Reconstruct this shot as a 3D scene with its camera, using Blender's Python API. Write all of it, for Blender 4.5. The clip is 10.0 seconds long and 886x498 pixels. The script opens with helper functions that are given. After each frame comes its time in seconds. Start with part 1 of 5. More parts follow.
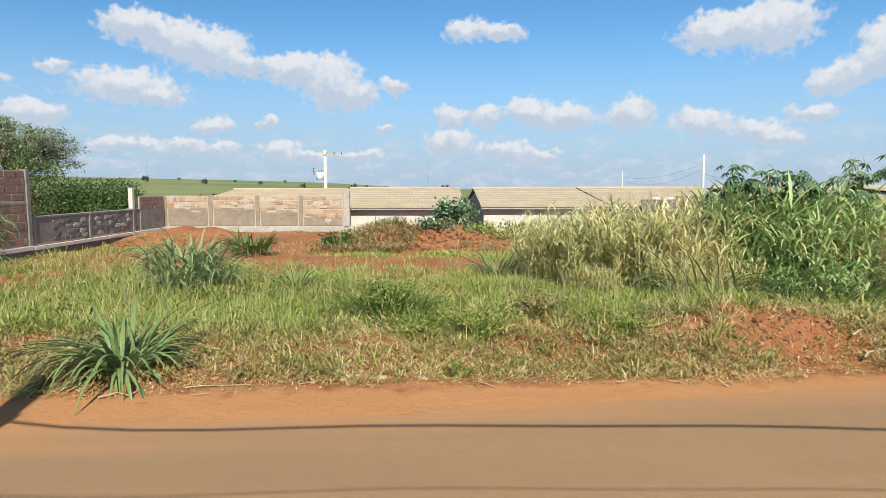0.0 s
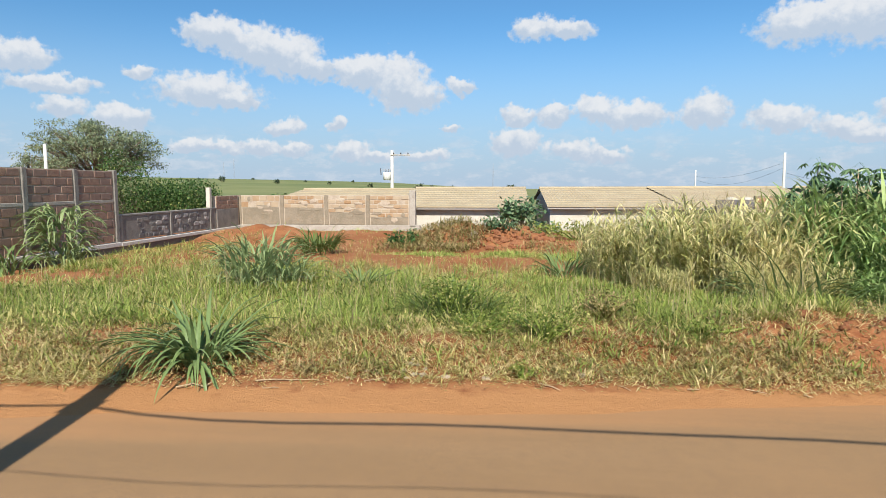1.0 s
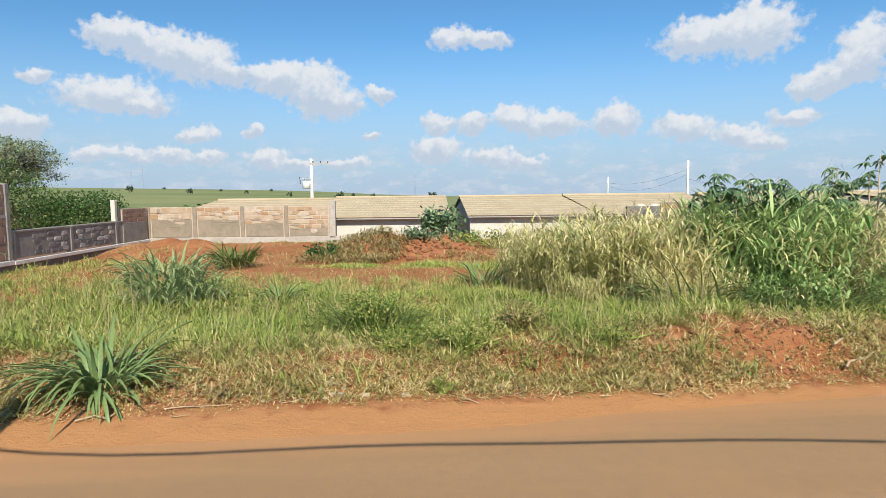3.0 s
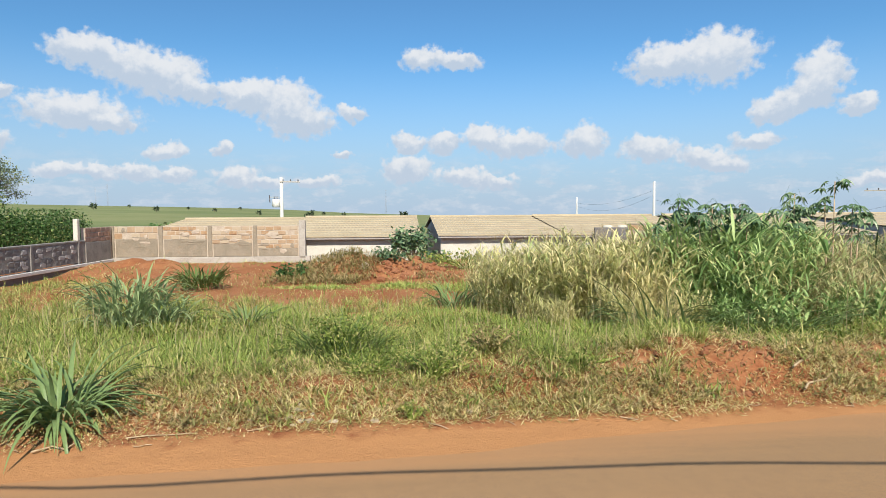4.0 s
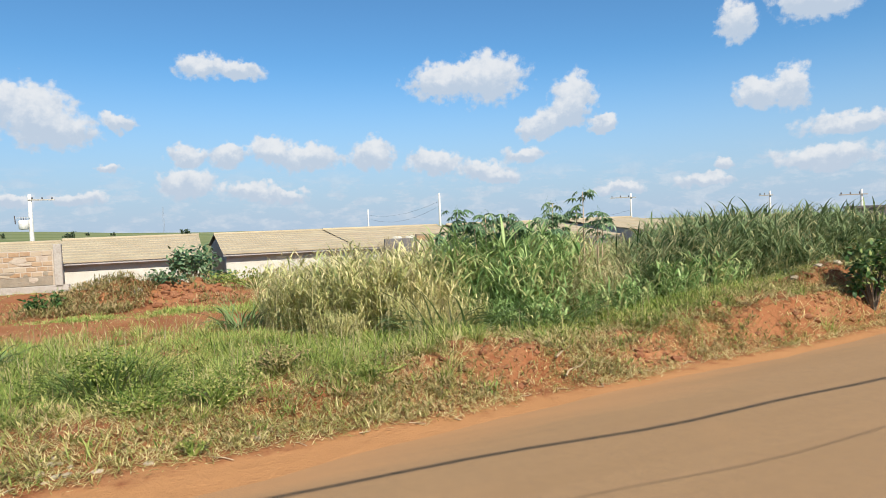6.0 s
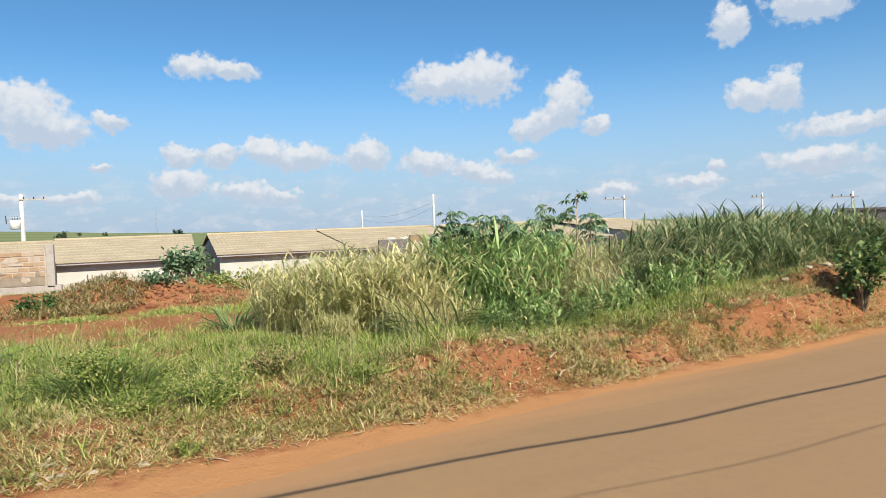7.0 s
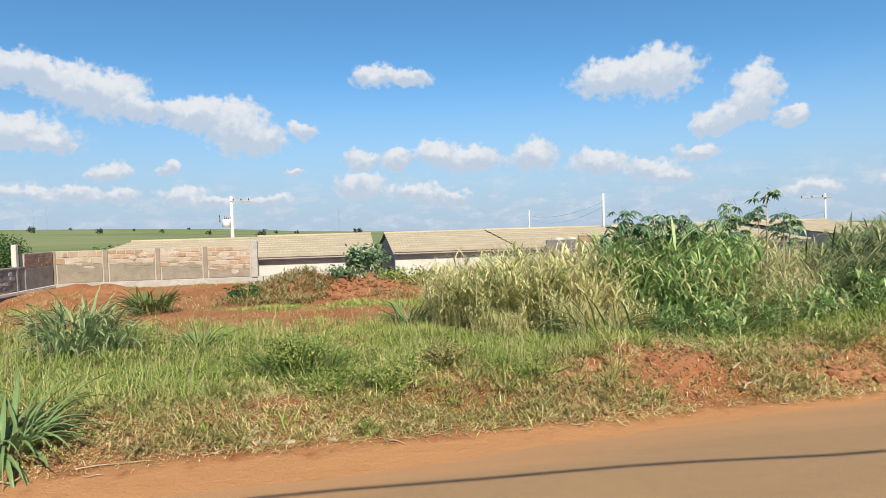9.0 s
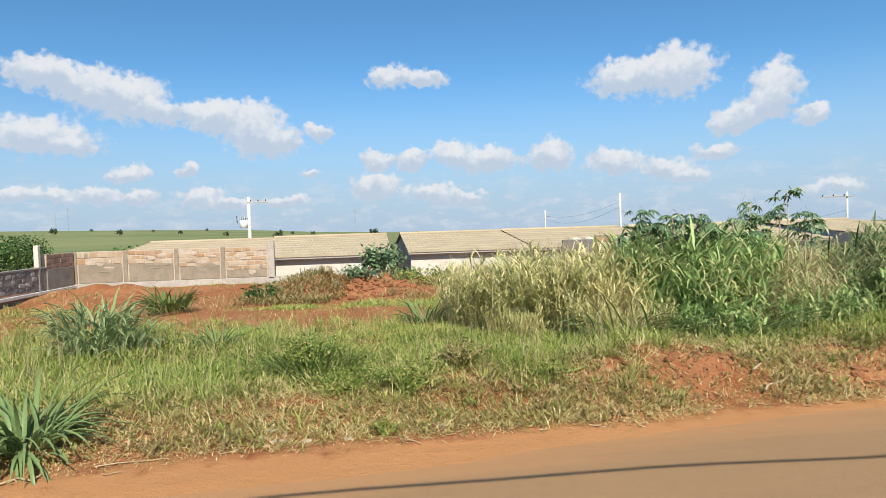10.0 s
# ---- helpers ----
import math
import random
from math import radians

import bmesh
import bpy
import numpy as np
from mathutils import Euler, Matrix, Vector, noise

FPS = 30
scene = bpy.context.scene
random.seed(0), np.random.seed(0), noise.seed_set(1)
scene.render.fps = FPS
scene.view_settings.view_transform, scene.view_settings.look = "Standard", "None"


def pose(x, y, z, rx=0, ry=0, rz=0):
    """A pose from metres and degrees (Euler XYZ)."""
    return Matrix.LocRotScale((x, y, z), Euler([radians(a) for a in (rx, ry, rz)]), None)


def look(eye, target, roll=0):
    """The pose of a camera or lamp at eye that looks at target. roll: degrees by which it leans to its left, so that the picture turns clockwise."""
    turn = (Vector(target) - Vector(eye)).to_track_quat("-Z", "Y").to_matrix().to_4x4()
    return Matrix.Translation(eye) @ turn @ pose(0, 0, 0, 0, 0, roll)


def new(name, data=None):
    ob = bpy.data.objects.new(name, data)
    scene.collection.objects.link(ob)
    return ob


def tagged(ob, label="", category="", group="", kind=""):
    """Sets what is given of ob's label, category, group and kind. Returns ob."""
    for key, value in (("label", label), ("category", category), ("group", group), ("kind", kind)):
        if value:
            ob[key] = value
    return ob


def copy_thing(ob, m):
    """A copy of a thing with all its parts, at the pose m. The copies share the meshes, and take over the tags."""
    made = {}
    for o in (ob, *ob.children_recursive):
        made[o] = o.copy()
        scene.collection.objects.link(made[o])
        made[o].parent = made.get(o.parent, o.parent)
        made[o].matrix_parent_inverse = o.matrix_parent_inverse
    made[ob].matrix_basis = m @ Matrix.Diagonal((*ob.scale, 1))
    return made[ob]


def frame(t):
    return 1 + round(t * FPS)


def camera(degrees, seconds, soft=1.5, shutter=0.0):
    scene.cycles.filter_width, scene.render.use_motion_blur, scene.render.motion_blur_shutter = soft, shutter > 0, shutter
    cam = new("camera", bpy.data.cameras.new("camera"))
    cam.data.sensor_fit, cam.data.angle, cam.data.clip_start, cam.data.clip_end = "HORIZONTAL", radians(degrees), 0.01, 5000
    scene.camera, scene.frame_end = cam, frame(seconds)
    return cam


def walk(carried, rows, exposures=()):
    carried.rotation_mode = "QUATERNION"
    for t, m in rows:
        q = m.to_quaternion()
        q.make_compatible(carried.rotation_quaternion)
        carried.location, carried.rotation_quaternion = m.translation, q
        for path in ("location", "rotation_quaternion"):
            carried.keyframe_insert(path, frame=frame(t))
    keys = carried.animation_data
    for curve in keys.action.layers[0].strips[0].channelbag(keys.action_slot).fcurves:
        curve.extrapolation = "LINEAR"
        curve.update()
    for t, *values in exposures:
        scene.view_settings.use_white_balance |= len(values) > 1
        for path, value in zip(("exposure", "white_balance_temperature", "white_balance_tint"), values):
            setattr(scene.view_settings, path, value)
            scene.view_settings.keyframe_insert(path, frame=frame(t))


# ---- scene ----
EXPO = 0.6
cam = camera(71.01, 10.0, 0.75)
# seconds, eye x y z, yaw to the left, pitch up, roll
PATH = [
    (0.0, -0.000, 0.000, 1.600, 0.00, -5.80, -0.00),
    (0.5, -0.013, 0.018, 1.593, 5.81, -5.84, 0.03),
    (1.0, -0.004, 0.026, 1.595, 6.00, -5.81, -0.03),
    (1.5, 0.014, 0.023, 1.607, 4.97, -5.79, -0.46),
    (2.0, 0.037, 0.023, 1.611, 2.26, -5.77, -0.96),
    (2.5, 0.047, 0.042, 1.652, -0.77, -5.77, -0.75),
    (2.7, 0.045, 0.038, 1.655, -1.03, -5.71, -0.63),
    (3.8, 0.045, 0.020, 1.712, -2.41, -3.40, -0.27),
    (4.0, 0.055, 0.011, 1.716, -3.83, -3.43, -0.24),
    (4.5, 0.064, 0.021, 1.711, -9.18, -3.21, 0.15),
    (5.0, 0.086, -0.020, 1.731, -14.47, -2.90, 0.48),
    (5.5, 0.112, 0.004, 1.724, -18.86, -2.50, -0.39),
    (5.7, 0.138, -0.004, 1.727, -20.52, -2.54, -1.27),
    (6.8, 0.142, -0.062, 1.751, -25.48, -2.62, -1.96),
    (7.0, 0.122, -0.058, 1.746, -23.27, -2.56, -1.89),
    (7.5, 0.087, -0.073, 1.749, -16.00, -2.42, -1.55),
    (8.0, 0.082, -0.091, 1.746, -12.47, -2.35, -1.29),
    (8.5, 0.077, -0.099, 1.739, -10.52, -2.26, -1.31),
    (9.0, 0.069, -0.108, 1.735, -7.99, -2.08, -1.57),
    (9.5, 0.064, -0.104, 1.731, -6.71, -2.02, -1.66),
    (10.0, 0.069, -0.085, 1.724, -6.55, -2.00, -1.71),
]


def aimed(x, y, z, yaw, pitch, roll):
    a, p = radians(yaw), radians(pitch)
    way = Vector((-math.sin(a) * math.cos(p), math.cos(a) * math.cos(p), math.sin(p)))
    return look((x, y, z), Vector((x, y, z)) + 10 * way, roll)


walk(cam, [(t, aimed(*row)) for t, *row in PATH], exposures=[(0.0, EXPO), (10.0, EXPO)])

# ---- sun and sky ----
SUN_EL, SUN_AZ = radians(42), radians(-7.5)  # the sun stands behind the first view, a little to its right
to_sun = Vector((math.sin(-SUN_AZ) * math.cos(SUN_EL), -math.cos(SUN_AZ) * math.cos(SUN_EL), math.sin(SUN_EL)))
sun_data = bpy.data.lights.new("sun", "SUN")
sun_data.energy, sun_data.angle, sun_data.color = 4.8, radians(0.3), (1.0, 0.94, 0.83)
sun = new("sun", sun_data)
sun.matrix_world = look(to_sun * 100, (0, 0, 0))

world = bpy.data.worlds.new("world")
scene.world = world
world.use_nodes = True
wt = world.node_tree
wt.nodes.clear()


def wn(kind, operation=None, data_type=None, interpolation_type=None):
    node = wt.nodes.new(kind)
    if operation:
        node.operation = operation
    if data_type:
        node.data_type = data_type
    if interpolation_type:
        node.interpolation_type = interpolation_type
    return node


def wmath(op, a, b=None, c=None):
    node = wn("ShaderNodeMath", operation=op)
    for socket, value in zip(node.inputs, (a, b, c)):
        if value is None:
            continue
        if isinstance(value, (int, float)):
            socket.default_value = value
        else:
            wt.links.new(value, socket)
    return node.outputs[0]


def wvec(op, a, b):
    node = wn("ShaderNodeVectorMath", operation=op)
    for socket, value in zip(node.inputs, (a, b)):
        if isinstance(value, tuple):
            socket.default_value = value
        else:
            wt.links.new(value, socket)
    return node


sky = wn("ShaderNodeTexSky")
sky.sky_type, sky.sun_disc, sky.sun_elevation, sky.sun_rotation = "NISHITA", False, SUN_EL, math.pi - SUN_AZ
sky.altitude, sky.air_density, sky.dust_density, sky.ozone_density = 500, 1.0, 0.45, 3.0
way = wn("ShaderNodeTexCoord").outputs["Generated"]
split = wn("ShaderNodeSeparateXYZ")
wt.links.new(way, split.inputs[0])
az = wmath("MULTIPLY", wmath("ARCTAN2", wmath("MULTIPLY", split.outputs[0], -1.0), split.outputs[1]), 57.2958)
el = wmath("MULTIPLY", wmath("ARCSINE", split.outputs[2]), 57.2958)
flat = wn("ShaderNodeCombineXYZ")
wt.links.new(az, flat.inputs[0])
wt.links.new(el, flat.inputs[1])


def wnoise(scale, detail, rough, offset=(0, 0, 0)):
    node = wn("ShaderNodeTexNoise")
    node.inputs["Scale"].default_value, node.inputs["Detail"].default_value = scale, detail
    node.inputs["Roughness"].default_value = rough
    wt.links.new(wvec("ADD", flat.outputs[0], offset).outputs[0], node.inputs["Vector"])
    return node


warp = wvec("SUBTRACT", wnoise(0.55, 4, 0.56).outputs["Color"], (0.5, 0.5, 0.5))
bent = wvec("ADD", flat.outputs[0], wvec("MULTIPLY", warp.outputs[0], (2.7, 2.2, 0)).outputs[0]).outputs[0]
cover, lift = None, None


def puff(a, e, ra, re):
    """One heap of a cumulus cloud: its place in the sky and half sizes, in degrees."""
    global cover, lift
    off = wvec("MULTIPLY", wvec("SUBTRACT", bent, (a, e, 0)).outputs[0], (0.87 / ra, 0.87 / re, 0))
    inner = wmath("SUBTRACT", 1.15, wvec("LENGTH", off.outputs[0], (0, 0, 0)).outputs["Value"])
    part_ = wn("ShaderNodeSeparateXYZ")
    wt.links.new(off.outputs[0], part_.inputs[0])
    high = wmath("MULTIPLY", wmath("MAXIMUM", inner, 0.0), part_.outputs[1])
    cover = inner if cover is None else wmath("SMOOTH_MAX", cover, inner, 0.25)
    lift = high if lift is None else wmath("ADD", lift, high)


# the long cloud and its neighbours
puff(25.6, 12.7, 2.6, 1.3); puff(22.7, 11.9, 3.1, 1.8); puff(19.5, 11.0, 3.1, 1.9); puff(17.4, 10.2, 1.8, 1.0)
puff(13.9, 10.1, 2.1, 1.1); puff(10.8, 9.8, 3.2, 1.8); puff(9.1, 8.1, 3.1, 1.6); puff(26.5, 7.9, 4.2, 1.5)
puff(23.8, 7.2, 2.0, 0.8); puff(-2.3, 13.5, 2.3, 1.0); puff(-5.3, 13.4, 2.2, 0.9); puff(-23.0, 12.5, 2.9, 1.7)
puff(-27.3, 12.5, 3.3, 2.2); puff(4.3, 8.9, 1.4, 0.7); puff(-0.8, 6.2, 1.5, 0.8); puff(-3.9, 6.4, 1.8, 1.0)
puff(-7.7, 6.8, 2.0, 1.2); puff(-10.9, 6.1, 3.2, 1.2); puff(-16.5, 6.2, 1.9, 1.5); puff(-0.6, 3.9, 2.3, 1.4)
puff(-5.5, 3.3, 2.6, 0.9); puff(-8.5, 2.7, 2.3, 0.7); puff(-22.2, 5.4, 2.5, 1.1); puff(-26.5, 4.5, 2.9, 0.9)
puff(-28.6, 3.8, 1.5, 0.7); puff(-30.4, 5.8, 2.0, 0.7); puff(19.9, 5.2, 1.7, 0.7); puff(15.6, 5.5, 0.8, 0.6)
puff(5.2, 5.2, 1.0, 0.5); puff(31.4, 9.3, 1.3, 0.6); puff(25.2, 3.2, 1.5, 0.6); puff(22.4, 3.5, 1.6, 0.7); puff(19.6, 3.2, 1.6, 0.6); puff(14.4, 3.1, 2.2, 0.9); puff(11.6, 2.7, 1.5, 0.5)
puff(27.9, 3.4, 1.8, 0.7); puff(7.4, 2.7, 2.3, 0.6)
# towards the right end of the turn
puff(-31.9, 8.2, 2.3, 1.0); puff(-35.0, 10.4, 1.8, 2.0); puff(-37.4, 8.0, 1.5, 0.7); puff(-48.3, 15.3, 1.5, 1.6); puff(-34.0, 9.0, 2.2, 1.2)
puff(-54.0, 16.0, 2.9, 1.7); puff(-49.8, 9.5, 1.7, 1.3); puff(-52.2, 9.5, 1.4, 1.7); puff(-56.4, 6.4, 3.9, 0.8)
puff(-54.5, 4.0, 3.9, 1.0); puff(-45.5, 2.6, 2.3, 0.6); puff(-38.7, 2.3, 2.3, 0.6); puff(-47.2, 3.8, 1.1, 0.5)
# towards the left end
puff(39.9, 9.7, 2.6, 1.3); puff(37.0, 6.2, 1.7, 0.7); puff(33.0, 5.5, 2.3, 1.1); puff(37.7, 7.7, 3.1, 0.7)

fine = wnoise(1.3, 4, 0.5, (7, 3, 0)).outputs["Fac"]
mask = wmath("ADD", cover, wmath("MULTIPLY", wmath("SUBTRACT", fine, 0.5), 1.0))
ramp = wn("ShaderNodeMapRange", interpolation_type="SMOOTHSTEP")
ramp.inputs["From Min"].default_value, ramp.inputs["From Max"].default_value = 0.08, 0.50
wt.links.new(mask, ramp.inputs["Value"])
# heaps are lit from above: grey below, white above
shade = wn("ShaderNodeMapRange", interpolation_type="SMOOTHSTEP")
shade.inputs["From Min"].default_value, shade.inputs["From Max"].default_value = -0.28, 0.42
wt.links.new(wmath("ADD", lift, wmath("MULTIPLY", wmath("SUBTRACT", wnoise(1.1, 5, 0.6, (2, 9, 0)).outputs["Fac"], 0.5), 1.1)), shade.inputs["Value"])
heap = wn("ShaderNodeMix", data_type="RGBA")
heap.inputs["A"].default_value, heap.inputs["B"].default_value = (0.35, 0.41, 0.49, 1), (0.535, 0.55, 0.57, 1)
wt.links.new(shade.outputs[0], heap.inputs["Factor"])
blue = wvec("MULTIPLY", sky.outputs[0], (0.048, 0.0775, 0.0905))
# thin haze veils low in the sky
veil = wn("ShaderNodeMapRange", interpolation_type="SMOOTHSTEP")
veil.inputs["From Min"].default_value, veil.inputs["From Max"].default_value = 15.0, -0.5
veil.inputs["To Max"].default_value = 0.94
wt.links.new(el, veil.inputs["Value"])
hazy = wn("ShaderNodeMix", data_type="RGBA")
hazy.inputs["B"].default_value = (0.295, 0.37, 0.475, 1)
wt.links.new(veil.outputs[0], hazy.inputs["Factor"])
wt.links.new(blue.outputs[0], hazy.inputs["A"])
# broken thin cloud banks over the horizon
low_band = wn("ShaderNodeTexNoise")
low_band.inputs["Scale"].default_value, low_band.inputs["Detail"].default_value, low_band.inputs["Roughness"].default_value = 0.32, 6, 0.62
wt.links.new(wvec("MULTIPLY", flat.outputs[0], (1.0, 2.6, 0)).outputs[0], low_band.inputs["Vector"])
bank_in = wn("ShaderNodeMapRange", interpolation_type="SMOOTHSTEP")
bank_in.inputs["From Min"].default_value, bank_in.inputs["From Max"].default_value = 0.46, 0.62
wt.links.new(low_band.outputs["Fac"], bank_in.inputs["Value"])
bank_el = wn("ShaderNodeMapRange", interpolation_type="SMOOTHSTEP")
bank_el.inputs["From Min"].default_value, bank_el.inputs["From Max"].default_value = 6.0, 2.5
bank_el.inputs["To Max"].default_value = 0.5
wt.links.new(el, bank_el.inputs["Value"])
banks = wmath("MULTIPLY", bank_in.outputs[0], bank_el.outputs[0])
# the same broken cumulus goes on overhead and behind
far_noise = wn("ShaderNodeTexNoise")
far_noise.inputs["Scale"].default_value, far_noise.inputs["Detail"].default_value, far_noise.inputs["Roughness"].default_value = 3.2, 6, 0.55
wt.links.new(way, far_noise.inputs["Vector"])
far_in = wn("ShaderNodeMapRange", interpolation_type="SMOOTHSTEP")
far_in.inputs["From Min"].default_value, far_in.inputs["From Max"].default_value = 0.53, 0.62
wt.links.new(far_noise.outputs["Fac"], far_in.inputs["Value"])
high_in = wn("ShaderNodeMapRange", interpolation_type="SMOOTHSTEP")
high_in.inputs["From Min"].default_value, high_in.inputs["From Max"].default_value = 24.0, 32.0
wt.links.new(el, high_in.inputs["Value"])
round_in = wn("ShaderNodeMapRange", interpolation_type="SMOOTHSTEP")
round_in.inputs["From Min"].default_value, round_in.inputs["From Max"].default_value = 68.0, 84.0
wt.links.new(wmath("ABSOLUTE", az), round_in.inputs["Value"])
beyond = wmath("MULTIPLY", far_in.outputs[0], wmath("MAXIMUM", high_in.outputs[0], round_in.outputs[0]))
both = wn("ShaderNodeMix", data_type="RGBA")
wt.links.new(wmath("MAXIMUM", wmath("MAXIMUM", wmath("MULTIPLY", ramp.outputs[0], 0.96), banks), beyond), both.inputs["Factor"])
wt.links.new(hazy.outputs["Result"], both.inputs["A"])
wt.links.new(heap.outputs["Result"], both.inputs["B"])
back = wn("ShaderNodeBackground")
back.inputs["Strength"].default_value = 1.0
wt.links.new(both.outputs["Result"], back.inputs["Color"])
wt.links.new(back.outputs[0], wn("ShaderNodeOutputWorld").inputs[0])


# ---- materials ----
def material(name, build):
    m = bpy.data.materials.new(name)
    m.use_nodes = True
    nt = m.node_tree
    build(nt, nt.nodes["Principled BSDF"])
    return m


def link(nt, a, b):
    nt.links.new(a, b)


def coords(nt, kind="Object"):
    if kind == "World":
        return nt.nodes.new("ShaderNodeNewGeometry").outputs["Position"]
    return nt.nodes.new("ShaderNodeTexCoord").outputs[kind]


def noise_of(nt, vec, scale, detail=4.0, rough=0.55):
    n = nt.nodes.new("ShaderNodeTexNoise")
    n.inputs["Scale"].default_value, n.inputs["Detail"].default_value, n.inputs["Roughness"].default_value = scale, detail, rough
    link(nt, vec, n.inputs["Vector"])
    return n.outputs["Fac"]


def span(nt, value, lo, hi, a=0.0, b=1.0):
    n = nt.nodes.new("ShaderNodeMapRange")
    n.interpolation_type = "SMOOTHSTEP"
    for key, v in (("From Min", lo), ("From Max", hi), ("To Min", a), ("To Max", b)):
        n.inputs[key].default_value = v
    link(nt, value, n.inputs["Value"])
    return n.outputs[0]


def mixed(nt, fac, a, b, blend="MIX"):
    n = nt.nodes.new("ShaderNodeMix")
    n.data_type, n.blend_type = "RGBA", blend
    for key, v in (("Factor", fac), ("A", a), ("B", b)):
        if isinstance(v, tuple):
            n.inputs[key].default_value = (*v, 1) if len(v) == 3 else v
        elif isinstance(v, float):
            n.inputs[key].default_value = v
        else:
            link(nt, v, n.inputs[key])
    return n.outputs["Result"]


def relief(nt, bsdf, height, strength, distance):
    n = nt.nodes.new("ShaderNodeBump")
    n.inputs["Strength"].default_value, n.inputs["Distance"].default_value = strength, distance
    link(nt, height, n.inputs["Height"])
    link(nt, n.outputs[0], bsdf.inputs["Normal"])


def rough_stuff(name, a, b, stain, scale=3.0, grain=60.0, roughness=0.9, bump=0.4, depth=0.01, kind="World", per_object=0.0):
    """A mineral surface: two tones at a large scale, a stain tone, fine grain and relief."""

    def build(nt, bsdf):
        vec = coords(nt, kind)
        c = mixed(nt, span(nt, noise_of(nt, vec, scale), 0.35, 0.65), a, b)
        c = mixed(nt, span(nt, noise_of(nt, vec, scale * 2.7, 6, 0.65), 0.52, 0.74, 0, 0.75), c, stain)
        fine_ = noise_of(nt, vec, grain, 5, 0.7)
        c = mixed(nt, span(nt, fine_, 0.3, 0.7, 0, 0.5), c, mixed(nt, 0.6, c, (0.0, 0.0, 0.0)))
        if per_object:
            info = nt.nodes.new("ShaderNodeObjectInfo")
            c = mixed(nt, span(nt, info.outputs["Random"], 0, 1, 0, per_object), c, stain)
        link(nt, c, bsdf.inputs["Base Color"])
        bsdf.inputs["Roughness"].default_value = roughness
        bsdf.inputs["Specular IOR Level"].default_value = 0.25
        relief(nt, bsdf, fine_, bump, depth)

    return material(name, build)


def leafy(name, a, b, dry, dry_share=0.2, through_=0.34, roughness=0.55, scale=1.2):
    """Leaves and blades: hue by leaf, drier here and there, light comes through."""

    def build(nt, bsdf):
        geo = nt.nodes.new("ShaderNodeNewGeometry")
        rnd = geo.outputs["Random Per Island"]
        c = mixed(nt, rnd, a, b)
        white = nt.nodes.new("ShaderNodeTexWhiteNoise")
        white.noise_dimensions = "1D"
        link(nt, rnd, white.inputs["W"])
        patch = noise_of(nt, geo.outputs["Position"], scale, 3)
        add = nt.nodes.new("ShaderNodeMath")
        add.operation = "ADD"
        link(nt, white.outputs["Value"], add.inputs[0])
        link(nt, span(nt, patch, 0.3, 0.7, -0.25, 0.25), add.inputs[1])
        c = mixed(nt, span(nt, add.outputs[0], 1.0 - dry_share - 0.12, 1.0 - dry_share + 0.05), c, dry)
        c = mixed(nt, span(nt, noise_of(nt, geo.outputs["Position"], 45, 2), 0.3, 0.7, 0, 0.35), c, mixed(nt, 0.5, c, (0.02, 0.03, 0.01)))
        link(nt, c, bsdf.inputs["Base Color"])
        bsdf.inputs["Roughness"].default_value = roughness
        bsdf.inputs["Specular IOR Level"].default_value = 0.25
        tr = nt.nodes.new("ShaderNodeBsdfTranslucent")
        link(nt, c, tr.inputs["Color"])
        mx = nt.nodes.new("ShaderNodeMixShader")
        mx.inputs[0].default_value = through_
        out = nt.nodes["Material Output"]
        link(nt, bsdf.outputs[0], mx.inputs[1])
        link(nt, tr.outputs[0], mx.inputs[2])
        link(nt, mx.outputs[0], out.inputs["Surface"])

    return material(name, build)


def plain(name, colour, roughness=0.6, metal=0.0, scale=8.0, vary=0.25):
    def build(nt, bsdf):
        vec = coords(nt)
        f = noise_of(nt, vec, scale, 5, 0.6)
        dark = tuple(v * (1 - vary) for v in colour)
        link(nt, mixed(nt, span(nt, f, 0.3, 0.7), dark, colour), bsdf.inputs["Base Color"])
        bsdf.inputs["Roughness"].default_value, bsdf.inputs["Metallic"].default_value = roughness, metal
        relief(nt, bsdf, noise_of(nt, vec, scale * 8, 3), 0.15, 0.004)

    return material(name, build)


